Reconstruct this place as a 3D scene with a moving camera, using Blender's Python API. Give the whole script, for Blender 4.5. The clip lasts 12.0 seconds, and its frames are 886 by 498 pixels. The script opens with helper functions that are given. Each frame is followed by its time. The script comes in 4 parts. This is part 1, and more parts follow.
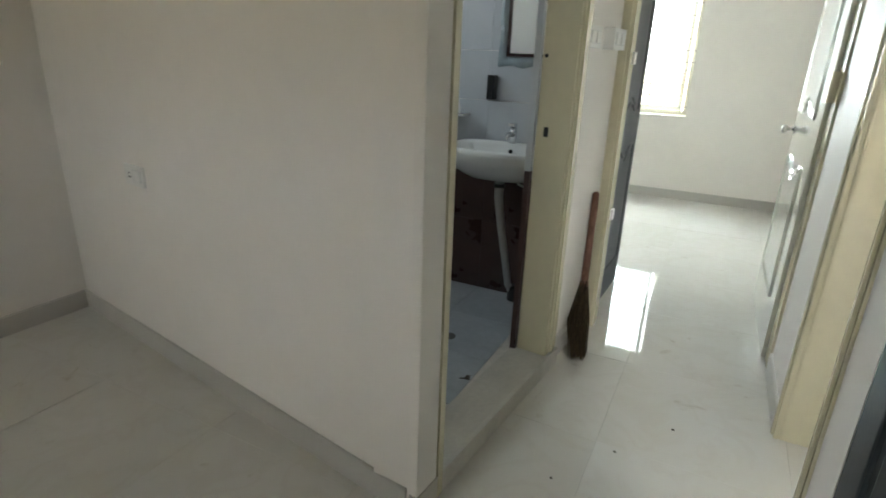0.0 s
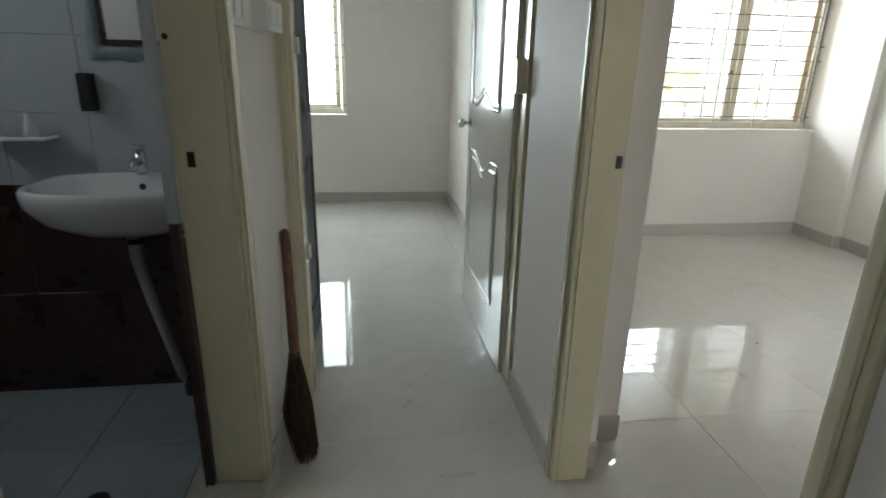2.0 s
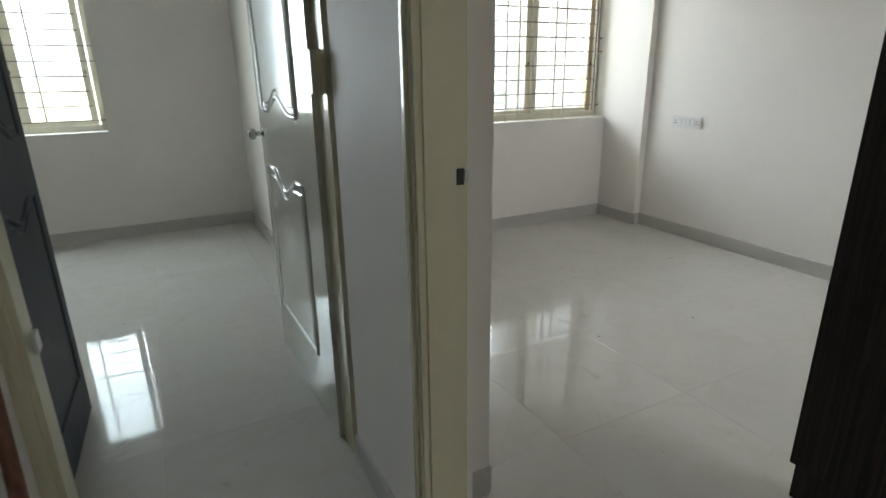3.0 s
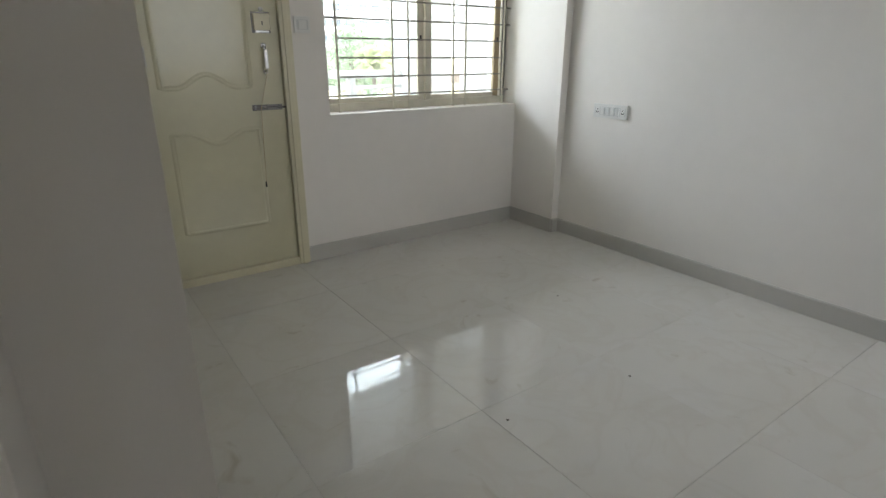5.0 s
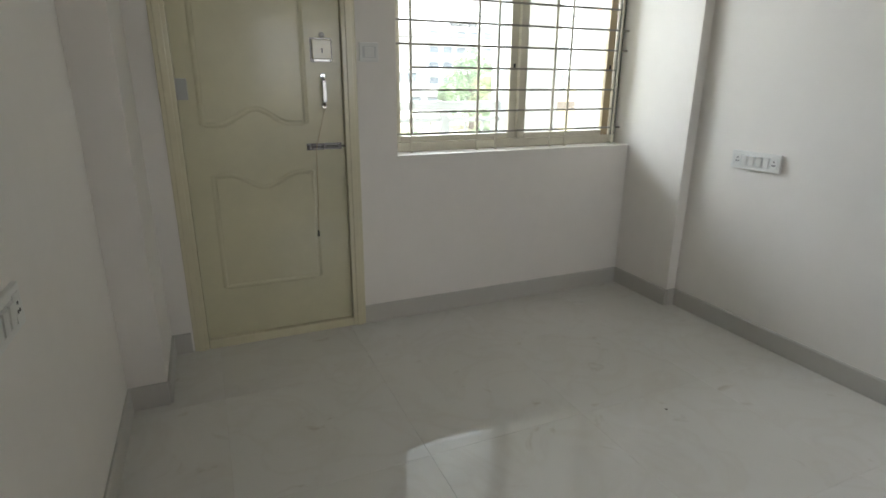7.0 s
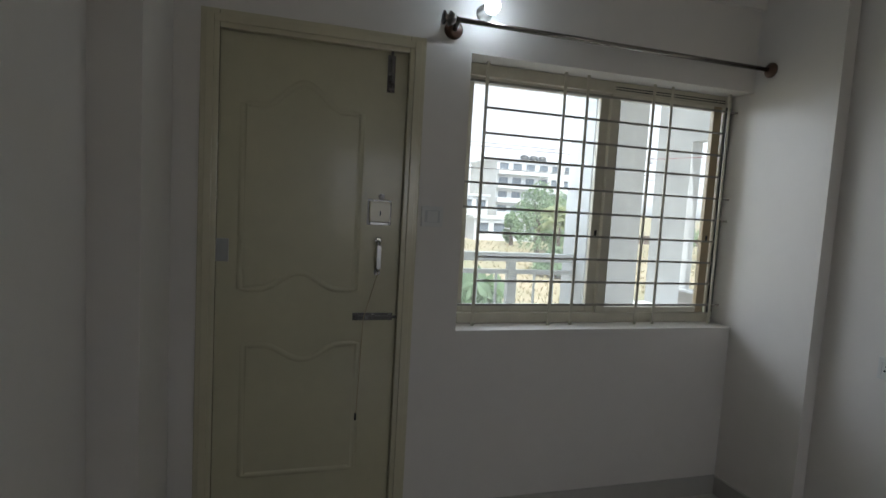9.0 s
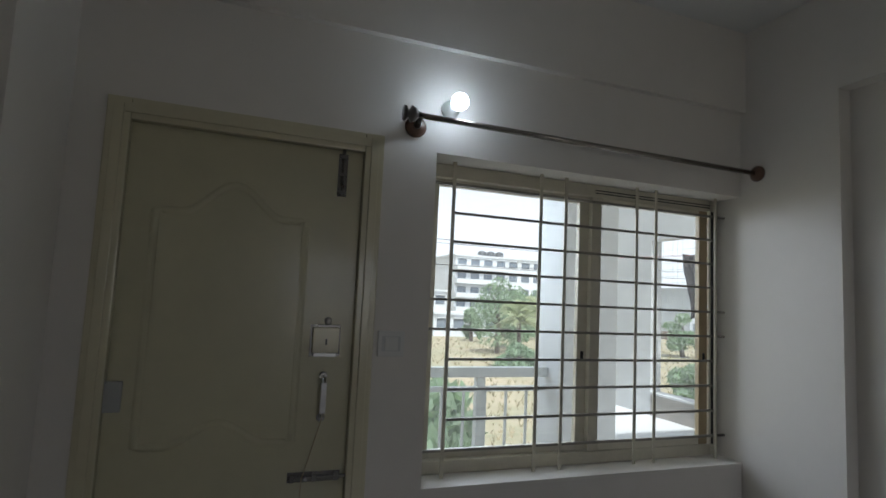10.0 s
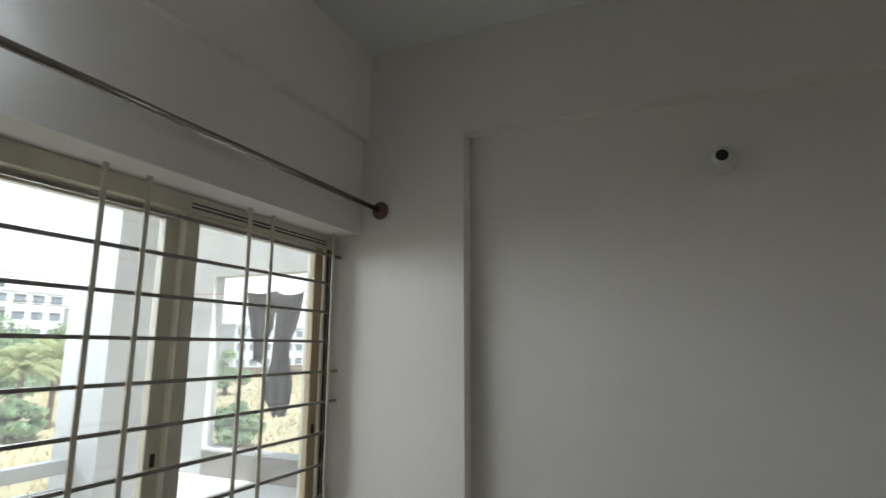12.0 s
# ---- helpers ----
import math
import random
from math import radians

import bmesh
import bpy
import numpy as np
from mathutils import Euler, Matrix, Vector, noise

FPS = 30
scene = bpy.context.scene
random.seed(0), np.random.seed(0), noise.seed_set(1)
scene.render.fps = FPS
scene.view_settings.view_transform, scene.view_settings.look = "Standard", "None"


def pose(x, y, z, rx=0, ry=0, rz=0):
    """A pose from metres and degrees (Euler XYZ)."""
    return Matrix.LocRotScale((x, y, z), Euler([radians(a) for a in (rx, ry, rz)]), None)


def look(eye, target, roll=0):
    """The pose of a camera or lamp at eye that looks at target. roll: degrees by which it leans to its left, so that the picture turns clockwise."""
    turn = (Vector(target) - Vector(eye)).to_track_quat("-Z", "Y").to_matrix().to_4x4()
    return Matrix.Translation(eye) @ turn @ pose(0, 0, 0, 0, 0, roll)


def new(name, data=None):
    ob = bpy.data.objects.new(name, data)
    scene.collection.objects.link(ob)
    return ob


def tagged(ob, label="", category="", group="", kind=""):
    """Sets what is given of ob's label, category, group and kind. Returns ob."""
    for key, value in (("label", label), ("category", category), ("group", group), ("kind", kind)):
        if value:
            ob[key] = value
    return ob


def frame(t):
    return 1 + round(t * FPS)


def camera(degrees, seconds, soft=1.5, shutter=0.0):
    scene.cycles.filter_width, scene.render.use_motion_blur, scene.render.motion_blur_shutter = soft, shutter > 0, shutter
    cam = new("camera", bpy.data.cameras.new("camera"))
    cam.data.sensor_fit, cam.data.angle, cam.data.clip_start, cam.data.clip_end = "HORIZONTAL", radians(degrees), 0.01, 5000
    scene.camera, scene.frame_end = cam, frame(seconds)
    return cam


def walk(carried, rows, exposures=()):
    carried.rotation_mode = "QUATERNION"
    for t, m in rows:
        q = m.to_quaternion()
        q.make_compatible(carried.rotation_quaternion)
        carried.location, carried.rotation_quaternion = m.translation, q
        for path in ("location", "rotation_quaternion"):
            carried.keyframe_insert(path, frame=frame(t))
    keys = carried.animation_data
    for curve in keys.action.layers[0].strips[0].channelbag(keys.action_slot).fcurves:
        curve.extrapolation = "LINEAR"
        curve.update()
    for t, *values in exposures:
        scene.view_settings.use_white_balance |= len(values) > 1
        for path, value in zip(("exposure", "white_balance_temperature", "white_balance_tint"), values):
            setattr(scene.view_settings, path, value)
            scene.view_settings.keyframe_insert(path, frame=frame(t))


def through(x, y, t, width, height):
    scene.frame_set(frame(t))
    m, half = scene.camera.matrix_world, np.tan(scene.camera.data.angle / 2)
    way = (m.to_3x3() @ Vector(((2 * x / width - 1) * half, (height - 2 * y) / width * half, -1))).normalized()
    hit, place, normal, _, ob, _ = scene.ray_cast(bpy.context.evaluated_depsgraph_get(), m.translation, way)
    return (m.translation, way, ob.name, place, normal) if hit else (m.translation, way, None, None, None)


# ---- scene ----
cam = camera(78.3, 12.0, soft=1.5, shutter=0.2)
PATH = [
    (0, (0.575, 0.502, 1.363), (-0.272, 2.189, 0.704), 2.1),
    (0.5, (0.46, 0.634, 1.357), (-0.001, 2.477, 0.731), 0.3),
    (1, (0.367, 0.774, 1.346), (0.229, 2.667, 0.713), 1.3),
    (1.5, (0.351, 1.047, 1.342), (0.386, 2.953, 0.735), 0.9),
    (2, (0.367, 1.251, 1.327), (0.629, 3.132, 0.7), 1.2),
    (2.5, (0.413, 1.483, 1.328), (1.033, 3.279, 0.705), -1.1),
    (3, (0.494, 1.683, 1.305), (1.365, 3.373, 0.684), -0.8),
    (3.5, (0.652, 1.895, 1.29), (1.676, 3.488, 0.648), -0.1),
    (3.7, (0.706, 1.953, 1.284), (1.793, 3.498, 0.63), -0.1),
    (5.5, (1.354, 2.462, 1.247), (2.45, 3.991, 0.566), 0.3),
    (6, (1.454, 2.533, 1.258), (2.42, 4.16, 0.608), 1.2),
    (6.5, (1.568, 2.646, 1.258), (2.488, 4.303, 0.618), 0.8),
    (7, (1.694, 2.801, 1.278), (2.455, 4.552, 0.683), 0.4),
    (7.5, (1.762, 2.893, 1.315), (2.27, 4.755, 0.793), 1.1),
    (7.7, (1.782, 2.913, 1.341), (2.244, 4.801, 0.871), 1.4),
    (9.3, (1.853, 3.343, 1.468), (2.441, 5.254, 1.423), 3.3),
    (9.5, (1.858, 3.427, 1.471), (2.482, 5.326, 1.522), 2.2),
    (10, (1.951, 3.62, 1.56), (2.644, 5.487, 1.746), 2.7),
    (10.5, (2.025, 3.787, 1.629), (2.855, 5.588, 1.894), 4.3),
    (11, (2.052, 4.05, 1.661), (3.311, 5.57, 1.983), 1.7),
    (11.5, (2.138, 4.159, 1.647), (3.725, 5.328, 1.987), 0.8),
    (12, (2.274, 4.286, 1.654), (4.068, 5.097, 2.01), 0.2),
]
EXPOSURES = [(0.0, 4.1, 6400, 7), (0.5, 3.7, 6400, 7), (1.0, 3.42, 6380, 7), (1.5, 3.3, 6280, 8), (2.5, 2.65, 6250, 8), (3.5, 2.47, 6160, 9), (6.5, 2.22, 6120, 10),
             (7.5, 2.25, 6350, 9), (8.4, 1.35, 6200, 11), (9.3, 0.72, 5900, 12), (10.5, 0.47, 5900, 12), (11.0, 0.45, 5900, 12), (11.5, 0.6, 5950, 12), (12.0, 1.05, 6150, 11)]
SKY, SUN = 0.15, 4.2
LIVING_W, BED_W, HALL_W, BATH_W, BACK_FILL_W, BULB_GLOW = 47, 30.5, 0.06, 1.6, 2.0, 14
walk(cam, [(t, look(eye, target, roll)) for t, eye, target, roll in PATH], EXPOSURES)

# ---- world and lights ----
world = bpy.data.worlds.new("world")
scene.world = world
world.use_nodes = True
wn = world.node_tree
sky = wn.nodes.new("ShaderNodeTexSky")
sky.sky_type = "NISHITA"
sky.sun_disc = False
sky.sun_elevation, sky.sun_rotation = radians(58), radians(200)
sky.air_density, sky.dust_density, sky.ozone_density = 1.0, 1.0, 1.0
haze = wn.nodes.new("ShaderNodeHueSaturation")
haze.inputs["Saturation"].default_value = 0.03
wn.links.new(sky.outputs[0], haze.inputs["Color"])
wn.links.new(haze.outputs[0], wn.nodes["Background"].inputs[0])
wn.nodes["Background"].inputs[1].default_value = SKY

sun = new("sun", bpy.data.lights.new("sun", "SUN"))
sun.data.energy, sun.data.angle, sun.data.color = SUN, radians(2), (1.0, 0.95, 0.87)
sun.matrix_world = look((-4, -20, 34), (0, 0, 0))


def window_light(name, x, y, z, w, h, watts, target, colour):
    """Area lamp in an opening: sky light at seen ones, added fill at unseen ones."""
    lamp = new(name, bpy.data.lights.new(name, "AREA"))
    lamp.data.shape, lamp.data.size, lamp.data.size_y = "RECTANGLE", w, h
    lamp.data.energy, lamp.data.color = watts, colour
    lamp.matrix_world = look((x, y, z), target)
    return lamp


DAY = (0.90, 0.945, 1.0)
window_light("balcony_opening_light", 2.90, 7.84, 2.19, 3.4, 1.14, LIVING_W, (2.8, 5.0, 1.75), DAY)
window_light("bedroom_window_light", -0.42, 7.30, 1.60, 2.4, 1.9, BED_W, (-0.42, 5.0, 1.3), (0.83, 0.935, 1.0))
# Fill lamp added behind the hall; no window is seen there.
window_light("hall_fill_light", -1.10, -1.96, 1.3, 0.55, 0.55, HALL_W, (-1.1, 0.0, 1.2), (1.0, 0.97, 0.92))
# Bathroom fill lamp, added in an unseen high opening.
window_light("bathroom_fill_light", -1.98, 2.7, 1.95, 0.5, 0.4, BATH_W, (-0.9, 2.8, 0.6), (0.80, 0.92, 1.0))
# Fill lamp added at the living room's unseen back wall to lift its walls.
window_light("living_back_fill_light", 3.2, -0.48, 1.5, 1.3, 1.1, BACK_FILL_W, (3.2, 1.0, 1.2), DAY)

# ---- materials ----


def nodes_of(name):
    m = bpy.data.materials.new(name)
    m.use_nodes = True
    return m, m.node_tree, m.node_tree.nodes["Principled BSDF"]


def surface(name, base, rough=0.5, metal=0.0, spec=0.5, mottle=0.06, scale=6.0, bump=0.0, bump_scale=120.0, dark=None, vary=0.0, coat=0.0):
    """Painted or plain surface: colour with stains at two scales, worn gloss, fine relief."""
    m, t, p = nodes_of(name)
    geo = t.nodes.new("ShaderNodeTexCoord")
    n1, n2 = t.nodes.new("ShaderNodeTexNoise"), t.nodes.new("ShaderNodeTexNoise")
    n1.inputs["Scale"].default_value, n1.inputs["Detail"].default_value = scale, 6
    n2.inputs["Scale"].default_value, n2.inputs["Detail"].default_value = scale * 9, 4
    for n in (n1, n2):
        t.links.new(geo.outputs["Object"], n.inputs["Vector"])
    mix = t.nodes.new("ShaderNodeMath")
    mix.operation = "MULTIPLY_ADD"
    mix.inputs[1].default_value = 0.35
    t.links.new(n2.outputs[0], mix.inputs[0])
    t.links.new(n1.outputs[0], mix.inputs[2])
    ramp = t.nodes.new("ShaderNodeValToRGB")
    lo = dark or tuple(c * (1 - mottle * 2) for c in base)
    hi = tuple(min(1, c * (1 + mottle * 0.6)) for c in base)
    ramp.color_ramp.elements[0].position, ramp.color_ramp.elements[1].position = 0.4, 0.9
    ramp.color_ramp.elements[0].color, ramp.color_ramp.elements[1].color = (*lo, 1), (*hi, 1)
    t.links.new(mix.outputs[0], ramp.inputs[0])
    out = ramp.outputs[0]
    if vary:
        info, hsv = t.nodes.new("ShaderNodeObjectInfo"), t.nodes.new("ShaderNodeHueSaturation")
        mr = t.nodes.new("ShaderNodeMapRange")
        mr.inputs[3].default_value, mr.inputs[4].default_value = 1 - vary, 1 + vary
        t.links.new(info.outputs["Random"], mr.inputs[0])
        t.links.new(mr.outputs[0], hsv.inputs["Value"])
        t.links.new(out, hsv.inputs["Color"])
        out = hsv.outputs[0]
    t.links.new(out, p.inputs["Base Color"])
    rr = t.nodes.new("ShaderNodeMapRange")
    rr.inputs[3].default_value, rr.inputs[4].default_value = rough * 0.8, min(1, rough * 1.25)
    t.links.new(n1.outputs[0], rr.inputs[0])
    t.links.new(rr.outputs[0], p.inputs["Roughness"])
    p.inputs["Metallic"].default_value = metal
    p.inputs["Specular IOR Level"].default_value = spec
    p.inputs["Coat Weight"].default_value = coat
    p.inputs["Coat Roughness"].default_value = 0.08
    if bump:
        n3, b = t.nodes.new("ShaderNodeTexNoise"), t.nodes.new("ShaderNodeBump")
        n3.inputs["Scale"].default_value, n3.inputs["Detail"].default_value = bump_scale, 3
        t.links.new(geo.outputs["Object"], n3.inputs["Vector"])
        b.inputs["Strength"].default_value, b.inputs["Distance"].default_value = bump, 0.002
        t.links.new(n3.outputs[0], b.inputs["Height"])
        t.links.new(b.outputs[0], p.inputs["Normal"])
    return m


def marble_tile(name):
    """Polished vitrified tile: warm cream with faint cloudy veins, each tile a little different."""
    m, t, p = nodes_of(name)
    co, info = t.nodes.new("ShaderNodeTexCoord"), t.nodes.new("ShaderNodeObjectInfo")
    add = t.nodes.new("ShaderNodeVectorMath")
    add.operation = "MULTIPLY_ADD"
    add.inputs[1].default_value = (1, 1, 1)
    sc = t.nodes.new("ShaderNodeVectorMath")
    sc.operation = "SCALE"
    sc.inputs["Scale"].default_value = 37.0
    comb = t.nodes.new("ShaderNodeCombineXYZ")
    t.links.new(info.outputs["Random"], comb.inputs[0])
    t.links.new(info.outputs["Random"], comb.inputs[2])
    t.links.new(comb.outputs[0], sc.inputs[0])
    t.links.new(co.outputs["Object"], add.inputs[0])
    t.links.new(sc.outputs[0], add.inputs[2])
    n1, n2 = t.nodes.new("ShaderNodeTexNoise"), t.nodes.new("ShaderNodeTexNoise")
    n1.inputs["Scale"].default_value, n1.inputs["Detail"].default_value, n1.inputs["Distortion"].default_value = 3.4, 9, 0.9
    n2.inputs["Scale"].default_value, n2.inputs["Detail"].default_value, n2.inputs["Distortion"].default_value = 1.1, 5, 0.6
    for n in (n1, n2):
        t.links.new(add.outputs[0], n.inputs["Vector"])
    vein = t.nodes.new("ShaderNodeValToRGB")
    e = vein.color_ramp.elements
    e[0].position, e[1].position = 0.44, 0.56
    e[0].color = e[1].color = (0.64, 0.622, 0.585, 1)
    mid = e.new(0.5)
    mid.color = (0.62, 0.597, 0.555, 1)
    cloud = t.nodes.new("ShaderNodeMix")
    cloud.data_type, cloud.blend_type = "RGBA", "MULTIPLY"
    cr = t.nodes.new("ShaderNodeValToRGB")
    cr.color_ramp.elements[0].color, cr.color_ramp.elements[1].color = (0.955, 0.95, 0.93, 1), (1, 1, 1, 1)
    cr.color_ramp.elements[0].position, cr.color_ramp.elements[1].position = 0.35, 0.65
    t.links.new(n1.outputs[0], vein.inputs[0])
    t.links.new(n2.outputs[0], cr.inputs[0])
    cloud.inputs["Factor"].default_value = 1.0
    t.links.new(vein.outputs[0], cloud.inputs["A"])
    t.links.new(cr.outputs[0], cloud.inputs["B"])
    n3, smear, sm = t.nodes.new("ShaderNodeTexNoise"), t.nodes.new("ShaderNodeValToRGB"), t.nodes.new("ShaderNodeMix")
    n3.inputs["Scale"].default_value, n3.inputs["Detail"].default_value, n3.inputs["Distortion"].default_value = 4.5, 7, 2.4
    t.links.new(add.outputs[0], n3.inputs["Vector"])
    smear.color_ramp.elements[0].position, smear.color_ramp.elements[1].position = 0.66, 0.76
    smear.color_ramp.elements[0].color, smear.color_ramp.elements[1].color = (1, 1, 1, 1), (0.84, 0.81, 0.765, 1)
    t.links.new(n3.outputs[0], smear.inputs[0])
    sm.data_type, sm.blend_type = "RGBA", "MULTIPLY"
    sm.inputs["Factor"].default_value = 1.0
    t.links.new(cloud.outputs["Result"], sm.inputs["A"])
    t.links.new(smear.outputs[0], sm.inputs["B"])
    t.links.new(sm.outputs["Result"], p.inputs["Base Color"])
    rr = t.nodes.new("ShaderNodeMapRange")
    rr.inputs[1].default_value, rr.inputs[2].default_value = 0.3, 0.7
    rr.inputs[3].default_value, rr.inputs[4].default_value = 0.02, 0.07
    t.links.new(n2.outputs[0], rr.inputs[0])
    t.links.new(rr.outputs[0], p.inputs["Roughness"])
    p.inputs["Specular IOR Level"].default_value = 0.3
    return m


def wood_grain(name, a, b, rough, scale=(40, 40, 1.2)):
    m, t, p = nodes_of(name)
    co, mp, n = t.nodes.new("ShaderNodeTexCoord"), t.nodes.new("ShaderNodeMapping"), t.nodes.new("ShaderNodeTexNoise")
    mp.inputs["Scale"].default_value = scale
    n.inputs["Scale"].default_value, n.inputs["Detail"].default_value, n.inputs["Distortion"].default_value = 2.0, 6, 0.8
    t.links.new(co.outputs["Object"], mp.inputs[0])
    t.links.new(mp.outputs[0], n.inputs["Vector"])
    r = t.nodes.new("ShaderNodeValToRGB")
    r.color_ramp.elements[0].position, r.color_ramp.elements[1].position = 0.35, 0.7
    r.color_ramp.elements[0].color, r.color_ramp.elements[1].color = (*a, 1), (*b, 1)
    t.links.new(n.outputs[0], r.inputs[0])
    t.links.new(r.outputs[0], p.inputs["Base Color"])
    p.inputs["Roughness"].default_value, p.inputs["Specular IOR Level"].default_value = rough, 0.2
    bp = t.nodes.new("ShaderNodeBump")
    bp.inputs["Strength"].default_value, bp.inputs["Distance"].default_value = 0.15, 0.002
    t.links.new(n.outputs[0], bp.inputs["Height"])
    t.links.new(bp.outputs[0], p.inputs["Normal"])
    return m


def glass(name, tint=(0.94, 0.97, 0.96), gloss=0.07, dust=0.042):
    """Thin window glass: clear, with a weak mirror reflection and a patchy film of dust, thickened to imitate haze
    outside.
    """
    m, t, p = nodes_of(name)
    tr, gl, mx = t.nodes.new("ShaderNodeBsdfTransparent"), t.nodes.new("ShaderNodeBsdfGlossy"), t.nodes.new("ShaderNodeMixShader")
    tr.inputs["Color"].default_value = (*tint, 1)
    gl.inputs["Roughness"].default_value = 0.01
    mx.inputs[0].default_value = gloss
    t.links.new(tr.outputs[0], mx.inputs[1])
    t.links.new(gl.outputs[0], mx.inputs[2])
    film, dusty = t.nodes.new("ShaderNodeBsdfTranslucent"), t.nodes.new("ShaderNodeMixShader")
    co, no, amount = t.nodes.new("ShaderNodeTexCoord"), t.nodes.new("ShaderNodeTexNoise"), t.nodes.new("ShaderNodeMapRange")
    film.inputs["Color"].default_value = (0.85, 0.84, 0.82, 1)
    no.inputs["Scale"].default_value, no.inputs["Detail"].default_value = 3.0, 5
    amount.inputs[3].default_value, amount.inputs[4].default_value = dust * 0.6, dust * 1.4
    t.links.new(co.outputs["Object"], no.inputs["Vector"])
    t.links.new(no.outputs[0], amount.inputs[0])
    t.links.new(amount.outputs[0], dusty.inputs[0])
    t.links.new(mx.outputs[0], dusty.inputs[1])
    t.links.new(film.outputs[0], dusty.inputs[2])
    t.links.new(dusty.outputs[0], t.nodes["Material Output"].inputs["Surface"])
    t.nodes.remove(p)
    return m


def foliage(name, base, through=0.45):
    """Leaves: uneven green that lets part of the light through."""
    m = surface(name, base, 0.6, mottle=0.35, scale=1.3)
    t = m.node_tree
    p, tl, mx = t.nodes["Principled BSDF"], t.nodes.new("ShaderNodeBsdfTranslucent"), t.nodes.new("ShaderNodeMixShader")
    tl.inputs["Color"].default_value = (base[0] * 1.3, base[1] * 1.4, base[2], 1)
    mx.inputs[0].default_value = through
    t.links.new(p.outputs[0], mx.inputs[1])
    t.links.new(tl.outputs[0], mx.inputs[2])
    t.links.new(mx.outputs[0], t.nodes["Material Output"].inputs["Surface"])
    return m


def glow(name, colour, strength):
    m, t, p = nodes_of(name)
    p.inputs["Base Color"].default_value = (1, 1, 1, 1)
    p.inputs["Emission Color"].default_value = (*colour, 1)
    p.inputs["Emission Strength"].default_value = strength
    return m


PAINT = surface("wall_paint", (0.79, 0.752, 0.703), 0.55, mottle=0.025, scale=1.3, bump=0.12, bump_scale=160, spec=0.3)
CEIL = surface("ceiling_paint", (0.78, 0.77, 0.75), 0.8, mottle=0.02, scale=1.2, bump=0.1)
CREAM = surface("cream_enamel", (0.66, 0.61, 0.435), 0.24, mottle=0.05, scale=2.5, bump=0.10, bump_scale=35, coat=0.35)
DOORCREAM = surface("cream_door_enamel", (0.57, 0.535, 0.365), 0.3, mottle=0.05, scale=2.0, bump=0.16, bump_scale=22, coat=0.2)
BEDDOOR = surface("glossy_offwhite_enamel", (0.55, 0.545, 0.47), 0.14, mottle=0.03, scale=2.0, bump=0.35, bump_scale=14, coat=0.7)
SLATE = surface("slate_grey_enamel", (0.022, 0.028, 0.037), 0.42, mottle=0.15, scale=3.0, bump=0.15, spec=0.22)
SKIRT = surface("grey_skirting_tile", (0.50, 0.48, 0.44), 0.55, mottle=0.012, scale=3.0, spec=0.3)
TILE = marble_tile("cream_vitrified_tile")
GROUT = surface("grout", (0.60, 0.565, 0.51), 0.8, mottle=0.12)
STONE = surface("threshold_stone", (0.50, 0.47, 0.41), 0.4, mottle=0.12, scale=5)
BATHFLOOR = surface("bath_floor_tile", (0.38, 0.41, 0.43), 0.35, mottle=0.14, scale=3, vary=0.05)
BATHWHITE = surface("bath_white_tile", (0.50, 0.52, 0.545), 0.18, mottle=0.03, scale=2, vary=0.03)
BATHBROWN = surface("bath_brown_tile", (0.055, 0.026, 0.022), 0.28, mottle=0.2, scale=4, vary=0.1)
CERAMIC = surface("white_ceramic", (0.80, 0.80, 0.79), 0.08, mottle=0.01, coat=0.5)
CHROME = surface("chrome", (0.72, 0.72, 0.73), 0.12, metal=1.0, mottle=0.04, scale=12)
STEEL = surface("brushed_steel", (0.52, 0.51, 0.50), 0.3, metal=1.0, mottle=0.1, scale=14)
DARKSTEEL = surface("dark_rod_metal", (0.17, 0.16, 0.15), 0.28, metal=1.0, mottle=0.1)
BLACK = surface("black_plastic", (0.012, 0.012, 0.013), 0.35, mottle=0.1)
WHITEPLASTIC = surface("white_plastic", (0.74, 0.73, 0.70), 0.3, mottle=0.02)
GREYPLASTIC = surface("grey_plastic", (0.40, 0.40, 0.39), 0.4, mottle=0.03)
SWITCHBED = surface("pale_grey_plastic", (0.60, 0.60, 0.585), 0.4, mottle=0.03)
GRILLE = surface("cream_grille_paint", (0.62, 0.58, 0.47), 0.35, mottle=0.06, scale=9)
# Cream bars too, coloured darker to carry the shade on their undersides.
BARSHADE = surface("shaded_grille_bar", (0.28, 0.26, 0.22), 0.4, mottle=0.15, scale=14)
TRACK = surface("dark_track", (0.05, 0.05, 0.05), 0.4, metal=0.5, mottle=0.1)
SASHBROWN = surface("sash_tan", (0.42, 0.33, 0.20), 0.35, mottle=0.06, scale=6)
WENGE = wood_grain("wenge_laminate", (0.010, 0.008, 0.007), (0.035, 0.026, 0.020), 0.4)
BROOMSTICK = wood_grain("broom_stick_cane", (0.13, 0.06, 0.04), (0.24, 0.12, 0.085), 0.5, (20, 20, 2))
BRISTLE = wood_grain("broom_grass", (0.03, 0.021, 0.012), (0.10, 0.068, 0.036), 0.8, (60, 60, 3))
BROWNWOOD = surface("brown_wood_cap", (0.12, 0.065, 0.04), 0.35, mottle=0.15, scale=14)
MIRROR = surface("mirror_silver", (0.86, 0.88, 0.88), 0.02, metal=1.0, mottle=0.0)
MIRRORFRAME = surface("pale_blue_mirror_frame", (0.36, 0.42, 0.44), 0.25, mottle=0.15, scale=14)
GLASSTINT = glass("green_tinted_glass", (0.95, 0.98, 0.965), 0.05)
